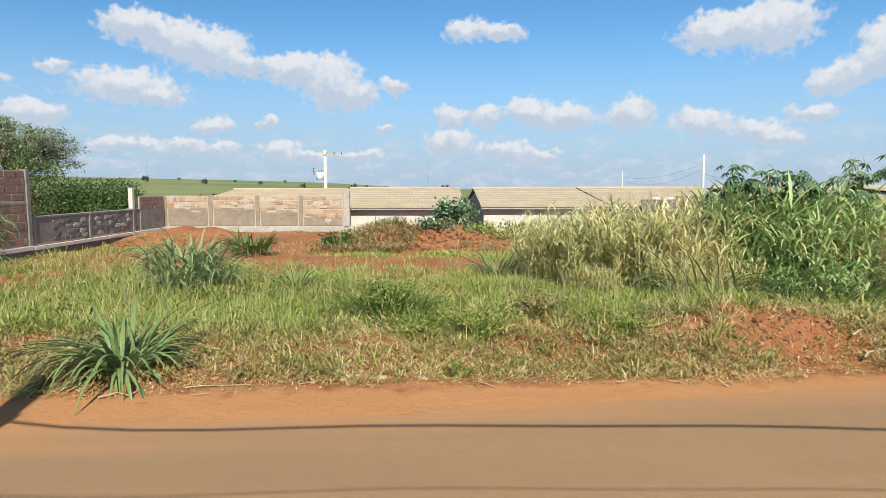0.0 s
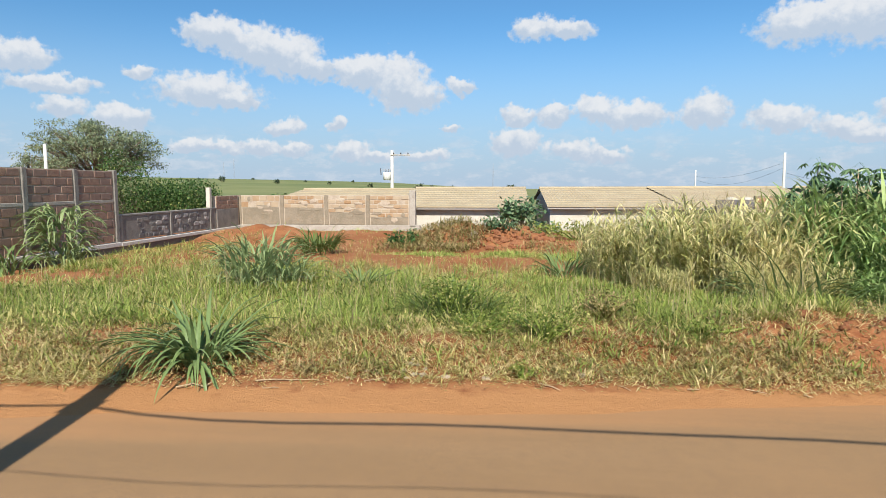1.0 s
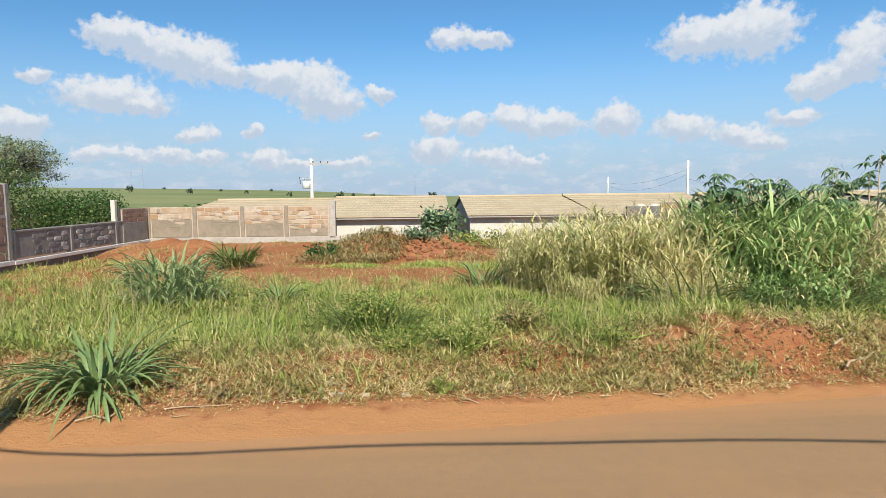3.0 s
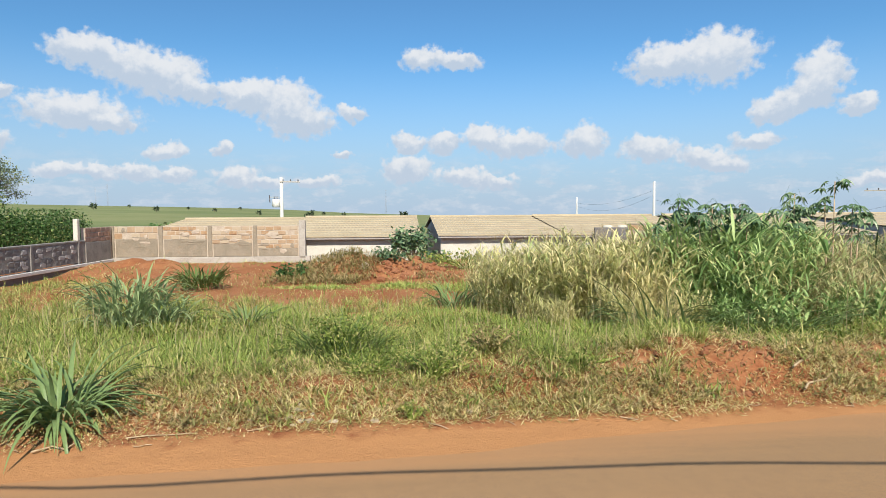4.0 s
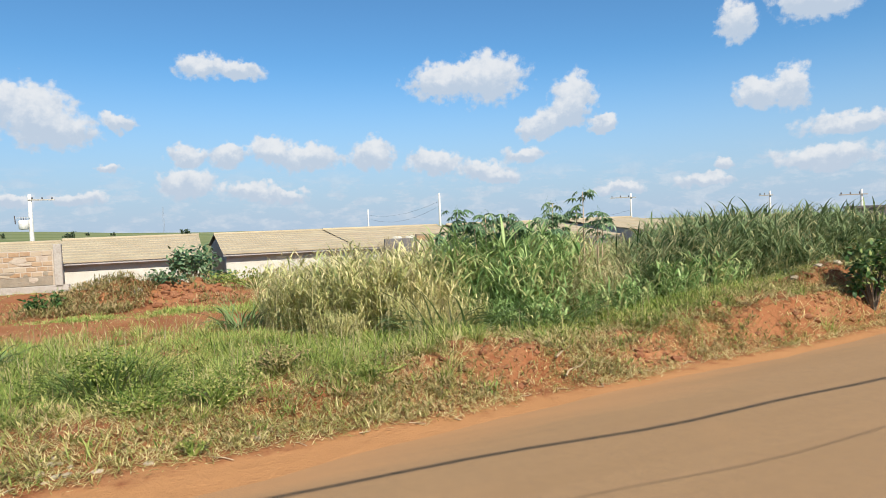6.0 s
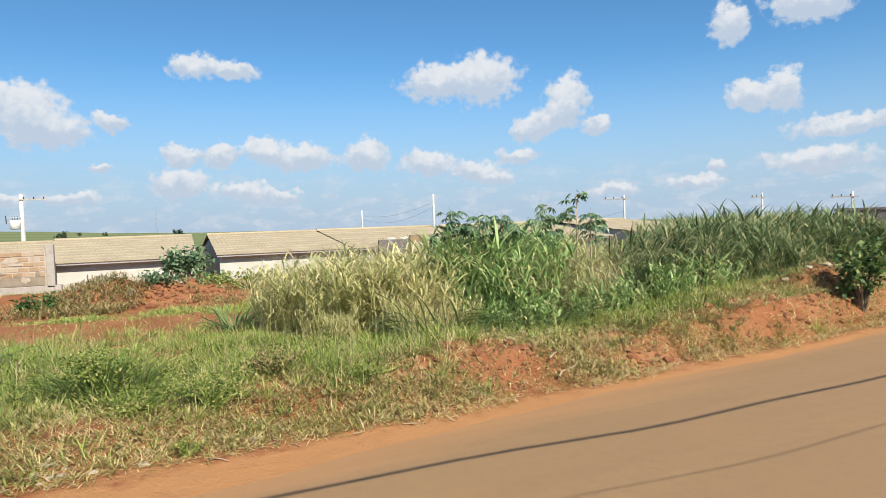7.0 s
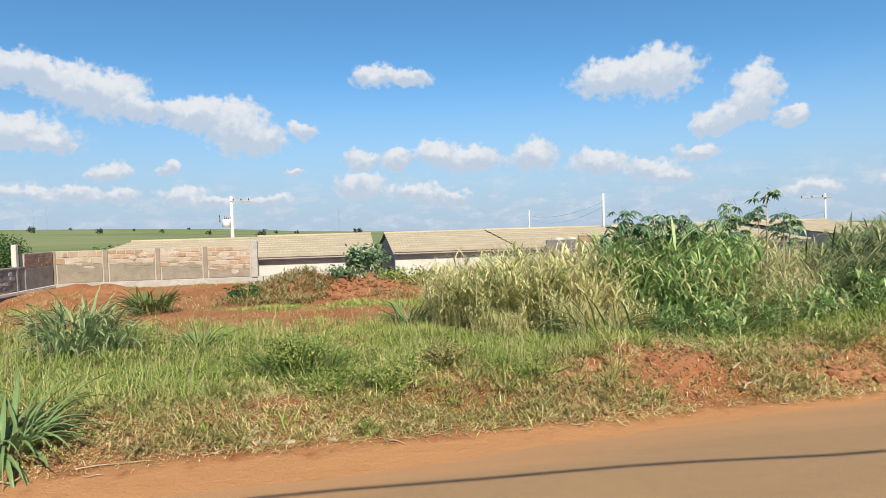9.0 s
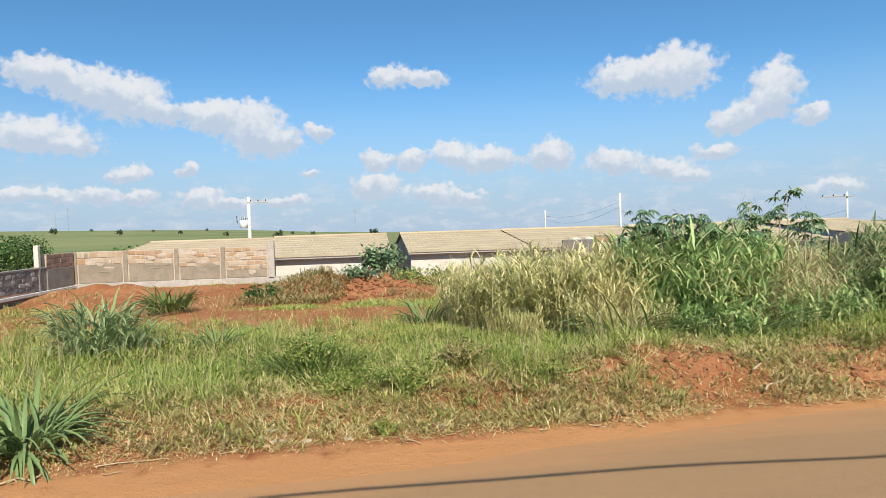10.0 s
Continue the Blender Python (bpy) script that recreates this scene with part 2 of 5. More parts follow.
def build_ground(nt, bsdf):
    pos = coords(nt, "World")
    big, mid, tiny = noise_of(nt, pos, 0.7, 4), noise_of(nt, pos, 4.0, 6, 0.65), noise_of(nt, pos, 38.0, 6, 0.7)
    soil = mixed(nt, span(nt, big, 0.35, 0.65), (0.27, 0.11, 0.048), (0.34, 0.158, 0.074))
    soil = mixed(nt, span(nt, mid, 0.5, 0.72, 0, 0.8), soil, (0.20, 0.063, 0.027))
    soil = mixed(nt, span(nt, tiny, 0.48, 0.7, 0, 0.75), soil, (0.17, 0.06, 0.025))
    axes = nt.nodes.new("ShaderNodeSeparateXYZ")
    link(nt, pos, axes.inputs[0])
    # trodden pale dust along the road
    wide = nt.nodes.new("ShaderNodeMath")
    wide.operation = "MULTIPLY_ADD"
    wide.inputs[1].default_value = -0.095
    link(nt, axes.outputs[0], wide.inputs[0])
    link(nt, axes.outputs[1], wide.inputs[2])
    rim = nt.nodes.new("ShaderNodeMath")
    rim.operation = "MULTIPLY_ADD"
    rim.inputs[1].default_value = 0.7
    link(nt, mid, rim.inputs[0])
    link(nt, wide.outputs[0], rim.inputs[2])
    soil = mixed(nt, span(nt, rim.outputs[0], 4.98, 5.28, 0.85, 0), soil, (0.41, 0.205, 0.085))
    # the crop on the far slopes
    field = mixed(nt, span(nt, noise_of(nt, pos, 0.012, 4), 0.4, 0.6), (0.14, 0.17, 0.07), (0.20, 0.21, 0.095))
    field = mixed(nt, span(nt, noise_of(nt, pos, 0.05, 5), 0.5, 0.7, 0, 0.5), field, (0.10, 0.16, 0.04))
    c = mixed(nt, span(nt, axes.outputs[1], 45, 60), soil, field)
    link(nt, c, bsdf.inputs["Base Color"])
    bsdf.inputs["Roughness"].default_value, bsdf.inputs["Specular IOR Level"].default_value = 0.95, 0.1
    both_ = nt.nodes.new("ShaderNodeMath")
    both_.operation = "MULTIPLY_ADD"
    both_.inputs[1].default_value = 0.4
    link(nt, tiny, both_.inputs[0])
    link(nt, mid, both_.inputs[2])
    relief(nt, bsdf, both_.outputs[0], 0.7, 0.05)


def build_road(nt, bsdf):
    pos = coords(nt, "World")
    stretch = nt.nodes.new("ShaderNodeMapping")
    stretch.inputs["Scale"].default_value = (0.12, 1.6, 1)
    link(nt, pos, stretch.inputs["Vector"])
    lanes, big, tiny = noise_of(nt, stretch.outputs[0], 1.6, 5, 0.6), noise_of(nt, pos, 0.9, 5), noise_of(nt, pos, 160.0, 4, 0.7)
    c = mixed(nt, span(nt, lanes, 0.3, 0.72), (0.275, 0.166, 0.080), (0.305, 0.186, 0.091))
    c = mixed(nt, span(nt, noise_of(nt, pos, 9.0, 6, 0.7), 0.4, 0.7, 0, 0.6), c, (0.25, 0.152, 0.078))
    c = mixed(nt, span(nt, big, 0.5, 0.75, 0, 0.4), c, (0.34, 0.198, 0.092))
    axes = nt.nodes.new("ShaderNodeSeparateXYZ")
    link(nt, pos, axes.inputs[0])
    wide = nt.nodes.new("ShaderNodeMath")
    wide.operation = "MULTIPLY_ADD"
    wide.inputs[1].default_value = -0.15
    link(nt, axes.outputs[0], wide.inputs[0])
    link(nt, axes.outputs[1], wide.inputs[2])
    rim = nt.nodes.new("ShaderNodeMath")
    rim.operation = "MULTIPLY_ADD"
    rim.inputs[1].default_value = 0.9
    link(nt, lanes, rim.inputs[0])
    link(nt, wide.outputs[0], rim.inputs[2])
    c = mixed(nt, span(nt, rim.outputs[0], 4.15, 4.95, 0, 0.92), c, (0.41, 0.208, 0.088))
    c = mixed(nt, span(nt, tiny, 0.45, 0.7, 0, 0.65), c, (0.13, 0.09, 0.06))
    link(nt, c, bsdf.inputs["Base Color"])
    bsdf.inputs["Roughness"].default_value, bsdf.inputs["Specular IOR Level"].default_value = 0.85, 0.25
    relief(nt, bsdf, tiny, 0.5, 0.006)


GROUND, ROAD = material("red_soil", build_ground), material("dusty_asphalt", build_road)
SOIL = rough_stuff("soil_clod", (0.25, 0.098, 0.046), (0.32, 0.142, 0.068), (0.16, 0.058, 0.028), 6, 40)
CLAY = rough_stuff("clay_block", (0.30, 0.185, 0.135), (0.40, 0.26, 0.19), (0.24, 0.17, 0.14), 5, 50, per_object=0.8)
PALE_CLAY = rough_stuff("pale_clay_block", (0.34, 0.20, 0.105), (0.42, 0.275, 0.155), (0.40, 0.33, 0.24), 5, 50, per_object=0.9)
MORTAR = rough_stuff("mortar", (0.44, 0.36, 0.28), (0.52, 0.44, 0.35), (0.36, 0.29, 0.22), 4, 60)
RENDERED = rough_stuff("grey_cement_coat", (0.24, 0.225, 0.205), (0.31, 0.29, 0.26), (0.15, 0.135, 0.125), 2.5, 45)
PALE_COAT = rough_stuff("pale_cement_coat", (0.25, 0.21, 0.155), (0.31, 0.26, 0.195), (0.35, 0.25, 0.16), 2.5, 45)
CONCRETE = rough_stuff("concrete", (0.40, 0.36, 0.31), (0.48, 0.44, 0.385), (0.29, 0.25, 0.21), 2.0, 50)
DARK_BLOCK = rough_stuff("dark_concrete_block", (0.16, 0.15, 0.15), (0.20, 0.19, 0.18), (0.11, 0.10, 0.10), 3, 50)
WHITE_WALL = rough_stuff("white_painted_wall", (0.60, 0.56, 0.48), (0.68, 0.64, 0.56), (0.50, 0.41, 0.32), 1.4, 40)
# wall grey with shade put into the colour; plain grey on blocks and plinths
SHADE_WALL = rough_stuff("shaded_wall_grey", (0.40, 0.37, 0.35), (0.46, 0.43, 0.40), (0.33, 0.28, 0.25), 1.4, 40)
TILE = rough_stuff("sand_roof_tile", (0.44, 0.36, 0.24), (0.50, 0.415, 0.28), (0.37, 0.30, 0.21), 1.2, 30, per_object=0.35)
POLE = rough_stuff("pale_pole_concrete", (0.66, 0.64, 0.60), (0.72, 0.70, 0.66), (0.52, 0.49, 0.44), 1.5, 40)
STONE = rough_stuff("pale_stone", (0.46, 0.39, 0.29), (0.54, 0.47, 0.37), (0.38, 0.26, 0.17), 6, 50, per_object=0.5)
MAST = plain("dull_grey_steel", (0.26, 0.28, 0.31), 0.7)
METAL = plain("galvanised_metal", (0.50, 0.52, 0.54), 0.45, 0.6)
INSULATOR = plain("dark_insulator", (0.05, 0.04, 0.04), 0.35)
CABLE = plain("black_cable", (0.02, 0.02, 0.02), 0.6)
BARK = rough_stuff("bark", (0.16, 0.12, 0.09), (0.22, 0.17, 0.12), (0.10, 0.075, 0.055), 6, 30)
STICK = rough_stuff("dry_stick", (0.42, 0.30, 0.18), (0.52, 0.40, 0.26), (0.28, 0.19, 0.12), 8, 40)
GRASS = leafy("grass_blade", (0.20, 0.27, 0.05), (0.45, 0.50, 0.14), (0.62, 0.54, 0.23), 0.17)
LUSH = leafy("lush_grass_blade", (0.22, 0.35, 0.06), (0.47, 0.58, 0.16), (0.54, 0.48, 0.16), 0.18)
CUT = leafy("dry_cut_grass", (0.23, 0.215, 0.06), (0.48, 0.41, 0.14), (0.68, 0.56, 0.28), 0.4, 0.2)
WEED = leafy("weed_leaf", (0.09, 0.15, 0.025), (0.32, 0.38, 0.08), (0.50, 0.45, 0.17), 0.2)
STRAP = leafy("strap_leaf", (0.08, 0.145, 0.045), (0.27, 0.36, 0.14), (0.46, 0.42, 0.18), 0.1, 0.25, 0.4)
PALE_STRAP = leafy("pale_strap_leaf", (0.11, 0.18, 0.06), (0.42, 0.50, 0.24), (0.54, 0.50, 0.24), 0.12, 0.3, 0.4)
DARK_STRAP = leafy("dark_strap_leaf", (0.05, 0.10, 0.025), (0.20, 0.27, 0.08), (0.36, 0.33, 0.12), 0.1, 0.25, 0.45)
REED_DRY = leafy("yellowing_reed_leaf", (0.33, 0.355, 0.12), (0.70, 0.66, 0.29), (0.80, 0.70, 0.38), 0.38, 0.34)
REED_GREEN = leafy("green_reed_leaf", (0.15, 0.27, 0.075), (0.50, 0.62, 0.25), (0.62, 0.58, 0.27), 0.13)
REED_DARK = leafy("dark_reed_leaf", (0.065, 0.115, 0.04), (0.31, 0.38, 0.17), (0.50, 0.46, 0.23), 0.16)
REED_BROWN = leafy("brown_reed_leaf", (0.46, 0.38, 0.19), (0.66, 0.56, 0.31), (0.36, 0.41, 0.16), 0.3)
SEED = leafy("seed_head", (0.42, 0.34, 0.18), (0.55, 0.46, 0.27), (0.30, 0.22, 0.12), 0.2)
TREE_LEAF = leafy("tree_leaf", (0.12, 0.165, 0.09), (0.30, 0.36, 0.21), (0.32, 0.33, 0.18), 0.1, 0.2)
HEDGE_LEAF = leafy("hedge_leaf", (0.02, 0.06, 0.012), (0.10, 0.19, 0.05), (0.26, 0.30, 0.10), 0.1, 0.2)
BROAD_LEAF = leafy("broad_leaf", (0.05, 0.115, 0.05), (0.15, 0.24, 0.12), (0.26, 0.34, 0.18), 0.15, 0.2, 0.35)
SCRUB = leafy("scrub_leaf", (0.18, 0.175, 0.05), (0.34, 0.29, 0.11), (0.46, 0.34, 0.17), 0.35)
FAR_LEAF = leafy("far_leaf", (0.035, 0.06, 0.03), (0.06, 0.09, 0.04), (0.09, 0.11, 0.06), 0.1, 0.1)


# ---- building helpers ----
rng = np.random.default_rng(7)


def thing(name, label, category, at=(0, 0, 0), turn=0.0, group="", kind=""):
    ob = new(name)
    ob.empty_display_size = 0.1
    ob.matrix_basis = pose(*at, 0, 0, turn)
    return tagged(ob, label, category, group, kind)


def mesh_from(name, verts, faces, mat, smooth=False):
    me = bpy.data.meshes.new(name)
    verts = np.asarray(verts, dtype=np.float32).reshape(-1, 3)
    faces = np.asarray(faces, dtype=np.int32)
    k = faces.shape[1]
    me.vertices.add(len(verts))
    me.vertices.foreach_set("co", verts.ravel())
    me.loops.add(faces.size)
    me.loops.foreach_set("vertex_index", faces.ravel())
    me.polygons.add(len(faces))
    me.polygons.foreach_set("loop_start", np.arange(0, faces.size, k, dtype=np.int32))
    me.polygons.foreach_set("loop_total", np.full(len(faces), k, dtype=np.int32))
    me.polygons.foreach_set("use_smooth", np.full(len(faces), smooth))
    me.materials.append(mat)
    me.update(calc_edges=True)
    return me


def from_bm(name, bm, mat, smooth=False):
    me = bpy.data.meshes.new(name)
    bm.to_mesh(me)
    bm.free()
    me.materials.append(mat)
    if smooth:
        me.polygons.foreach_set("use_smooth", np.ones(len(me.polygons), dtype=bool))
    return me


def part(name, me, parent, m=None, label=""):
    ob = new(name, me)
    ob.parent = parent
    if m is not None:
        ob.matrix_basis = m
    if label:
        ob["label"] = label
    return ob


def box(bm, lo, hi, bevel=0.0):
    r = bmesh.ops.create_cube(bm, size=1.0)
    for v in r["verts"]:
        v.co = Vector([lo[i] + (v.co[i] + 0.5) * (hi[i] - lo[i]) for i in range(3)])
    if bevel:
        edges = list({e for v in r["verts"] for e in v.link_edges})
        bmesh.ops.bevel(bm, geom=edges, offset=bevel, segments=1, affect="EDGES")


def box_mesh(name, lo, hi, mat, bevel=0.0):
    bm = bmesh.new()
    box(bm, lo, hi, bevel)
    return from_bm(name, bm, mat)


def tube(points, radii, sides=8):
    """Vertices and faces of a bent, tapered rod through the points."""
    pts = [Vector(p) for p in points]
    V, F = [], []
    for i, p in enumerate(pts):
        d = (pts[min(i + 1, len(pts) - 1)] - pts[max(i - 1, 0)]).normalized()
        u = d.cross(Vector((0, 0, 1)) if abs(d.z) < 0.9 else Vector((1, 0, 0))).normalized()
        w = d.cross(u)
        for k in range(sides):
            a = 2 * math.pi * k / sides
            V.append(p + radii[i] * (math.cos(a) * u + math.sin(a) * w))
    for i in range(len(pts) - 1):
        for k in range(sides):
            k2 = (k + 1) % sides
            F.append((i * sides + k, i * sides + k2, (i + 1) * sides + k2, (i + 1) * sides + k))
    n = len(pts) - 1
    for k in range(1, sides - 2, 2):
        F.append((n * sides, n * sides + k, n * sides + k + 1, n * sides + (k + 2) % sides))
    return [tuple(v) for v in V], F


def rods(name, list_of, mat, sides=8):
    V, F = [], []
    for points, radii in list_of:
        v, f = tube(points, radii, sides)
        F += [tuple(i + len(V) for i in q) for q in f]
        V += v
    return mesh_from(name, V, F, mat, True)


def lattice(x, y, seed):
    xi, yi = np.floor(x).astype(np.int64), np.floor(y).astype(np.int64)
    fx, fy = x - xi, y - yi
    fx, fy = fx * fx * (3 - 2 * fx), fy * fy * (3 - 2 * fy)

    def h(a, b):
        n = (a * 374761393 + b * 668265263 + seed * 1442695041) & 0x7FFFFFFF
        n = ((n ^ (n >> 13)) * 1274126177) & 0x7FFFFFFF
        return ((n ^ (n >> 16)) & 0xFFFF) / 65535.0

    return (h(xi, yi) * (1 - fx) + h(xi + 1, yi) * fx) * (1 - fy) + (h(xi, yi + 1) * (1 - fx) + h(xi + 1, yi + 1) * fx) * fy


def fbm(x, y, scale, octaves=4, seed=1):
    out, amp, tot = 0, 1.0, 0.0
    for o in range(octaves):
        out = out + amp * lattice(np.asarray(x, float) * scale * 2**o, np.asarray(y, float) * scale * 2**o, seed + o)
        tot += amp
        amp *= 0.5
    return out / tot - 0.5


def smooth01(t):
    t = np.clip(t, 0, 1)
    return t * t * (3 - 2 * t)


def hump(x, y, cx, cy, rx, ry, turn=0.0):
    c, s = math.cos(turn), math.sin(turn)
    dx, dy = x - cx, y - cy
    u, v = (c * dx + s * dy) / rx, (-s * dx + c * dy) / ry
    return np.clip(1 - (u * u + v * v), 0, 1) ** 1.3


def verge(x):
    """Where the growth begins beside the road."""
    return 4.82 + 0.095 * np.asarray(x, float) + 0.25 * fbm(x, 0 * np.asarray(x, float), 0.9, 3, 31)


def bank_height(x):
    return np.interp(x, [-12, -3, 0, 2.2, 3.2, 4.6, 6.2, 8.0, 9.2, 11, 16], [0.10, 0.10, 0.12, 0.2, 0.26, 0.16, 0.26, 0.42, 0.40, 0.3, 0.25])


def ground_z(x, y):
    x, y = np.asarray(x, float), np.asarray(y, float)
    edge = np.minimum(4.42 + 0.155 * np.clip(x, -12, 14), verge(x) - 0.12) + 0.2 * fbm(x, y, 0.8, 3, 5)
    z = np.clip((y - edge) * 0.06, -0.04, 0.035)
    up = smooth01((y - verge(x) - 0.05) / np.interp(x, [0, 4, 7], [1.0, 0.8, 0.5]))
    hb = bank_height(x)
    near_lot = smooth01((24 - y) / 1.0)
    rough = 0.10 * fbm(x, y, 0.45, 3, 11) + 0.09 * fbm(x, y, 1.7, 3, 17) * up + (0.05 + 0.10 * smooth01((x - 1.5) / 2)) * np.abs(fbm(x, y, 4.5, 4, 23)) * up
    keep = np.interp(x, [-3, 2, 9, 14], [0.0, 0.25, 0.6, 0.7])
    fall = 1 - (1 - keep) * smooth01((y - verge(x) - 1.4) / 1.8)
    crumble = 0.30 * np.abs(fbm(x, y, 2.6, 5, 27)) * smooth01((x - 1.5) / 1.5) * smooth01((verge(x) + 1.7 - y) / 0.6)
    crumble = crumble + 0.14 * np.abs(fbm(x, y, 6.5, 3, 29)) * smooth01((x - 1.5) / 1.5) * smooth01((verge(x) + 1.5 - y) / 0.6)
    z = z + up * (hb * fall + rough * near_lot + crumble)
    # the heap of cleared soil and the loose soil at the back of the lot
    crumb = np.abs(fbm(x, y, 2.4, 4, 47)) * np.clip(hump(x, y, -0.7, 16.2, 3.0, 1.6) * 2, 0, 1)
    z = z + 0.42 * crumb
    lump = 1 + 1.5 * fbm(x, y, 1.9, 5, 41)
    z = z + 0.38 * hump(x, y, -1.5, 16.2, 1.5, 1.2) * lump + 0.36 * hump(x, y, 0.0, 16.4, 1.3, 1.1) * lump
    z = z + 0.14 * hump(x, y, -5.0, 19.2, 4.5, 2.4) * lump + 0.25 * hump(x, y, -7.5, 17.5, 2.2, 2.2) * lump
    z = z + 0.30 * hump(x, y, 9.9, 6.95, 1.3, 0.7) * lump + 0.35 * hump(x, y, 12.2, 7.1, 1.3, 0.8) * lump
    z = z - 0.17 * smooth01((-8.6 - x) / 0.9) * smooth01((y - 9) / 1.5) * smooth01((21 - y) / 2.5)
    # lower terrace with the houses, then the valley and the far slopes
    z = z - 0.10 * smooth01((y - 17.6) / 3.0) * smooth01((x + 9) / 2)
    z = z - 1.85 * smooth01((y - 22.75) / 0.5)
    r = np.hypot(x, y)
    a = np.degrees(np.arctan2(-x, np.maximum(y, 1e-3)))
    rise = np.interp(a, [-60, -10, -2, 5, 10, 15, 25, 35, 60], [-0.42, -0.38, -0.27, -0.04, 0.24, 0.42, 0.61, 0.82, 0.85])
    top = 1.6 + 900 * np.tan(np.radians(rise)) + 1.1 * fbm(x, y, 0.008, 3, 51)
    s = np.clip((r - 60) / 840, 0, 1)
    z = np.where(y > 30, z + (top - z) * s**1.25, z)
    return z - np.clip(r - 900, 0, None) * 0.012


def graded(stops):
    out = []
    for lo, hi, step in stops:
        n = max(1, int(round((hi - lo) / step)))
        out.append(np.linspace(lo, hi, n, endpoint=False))
    return np.r_[np.concatenate(out), stops[-1][1]]


# ---- ground and road ----
gx = graded([(-2600, -600, 200), (-600, -120, 30), (-120, -30, 5), (-30, -12, 0.8), (-12, -6, 0.16), (-6, 12, 0.07), (12, 18, 0.16), (18, 40, 0.9), (40, 160, 8), (160, 700, 40), (700, 2800, 210)])
gy = graded([(-300, -40, 40), (-40, -4, 4), (-4, 3.6, 0.7), (3.6, 7.5, 0.05), (7.5, 10, 0.1), (10, 14.4, 0.14), (14.4, 17.6, 0.08), (17.6, 23.6, 0.2), (23.6, 60, 2), (60, 300, 15), (300, 1000, 30), (1000, 3000, 200)])
GX, GY = np.meshgrid(gx, gy)
GZ = ground_z(GX, GY)
nx, ny = len(gx), len(gy)
ii = (np.arange(ny - 1)[:, None] * nx + np.arange(nx - 1)).ravel()
ground = new("ground", mesh_from("ground", np.stack([GX, GY, GZ], -1), np.stack([ii, ii + 1, ii + nx + 1, ii + nx], -1), GROUND, True))
tagged(ground, "red bare soil of a vacant lot running out to green fields", "ground", kind="structure")

rx_, ry_ = graded([(-60, -15, 3), (-15, 25, 0.5), (25, 120, 6)]), graded([(-4.2, 6.6, 0.3)])
RX, RY = np.meshgrid(rx_, ry_)
RZ = 0.012 * fbm(RX, RY, 0.5, 3, 61) - 0.015 * smooth01((RY - 3.6) / 2.0)
jj = (np.arange(len(ry_) - 1)[:, None] * len(rx_) + np.arange(len(rx_) - 1)).ravel()
road = new("road", mesh_from("road", np.stack([RX, RY, RZ], -1), np.stack([jj, jj + 1, jj + len(rx_) + 1, jj + len(rx_)], -1), ROAD, True))
tagged(road, "worn asphalt road covered with pale red dust", "road", kind="structure")
kerb = new("pavement", box_mesh("pavement", (-60, -8, -0.03), (120, -4.2, 0.15), CONCRETE, 0.02))
tagged(kerb, "plain concrete pavement on the near side of the road", "pavement", kind="structure")


# ---- growth ----
def strips(base, length, width, ang, lean, droop, segs=3, wide=0.35, twist=0.5, gen=rng):
    """Bent, tapering blades as strips. lean: the angle from upright at the foot; droop: how much it turns over to the tip."""
    n = len(base)
    length, width, lean, droop = (np.broadcast_to(v, n).astype(float) for v in (length, width, lean, droop))
    p = np.array(base, float)
    side_a = ang + math.pi / 2 + gen.uniform(-twist, twist, n)
    side = np.stack([np.cos(side_a), np.sin(side_a), np.zeros(n)], -1)
    rows = []
    for s in range(segs + 1):
        t = s / segs
        if s:
            th = lean + droop * (t - 0.5 / segs)
            step = length / segs
            p = p + np.stack([np.cos(ang) * np.sin(th) * step, np.sin(ang) * np.sin(th) * step, np.cos(th) * step], -1)
        taper = (wide + (1 - wide) * min(1, t / 0.35)) * (1 - max(0, (t - 0.35) / 0.65) ** 1.6 * 0.94)
        w = (width * taper * 0.5)[:, None] * side
        rows.append(np.stack([p - w, p + w], 1))
    V = np.stack(rows, 1).reshape(-1, 3)
    k = (np.arange(n) * (segs + 1) * 2)[:, None] + (np.arange(segs) * 2)[None]
    k = k.ravel()
    return V, np.stack([k, k + 1, k + 3, k + 2], -1)


def joined(pieces):
    V, F, n = [], [], 0
    for v, f in pieces:
        V.append(v)
        F.append(f + n)
        n += len(v)
    return np.concatenate(V), np.concatenate(F)


def scatter(n, x0, x1, y0, y1, density):
    x, y = rng.uniform(x0, x1, n), rng.uniform(y0, y1, n)
    keep = rng.random(n) < density(x, y)
    return x[keep], y[keep]


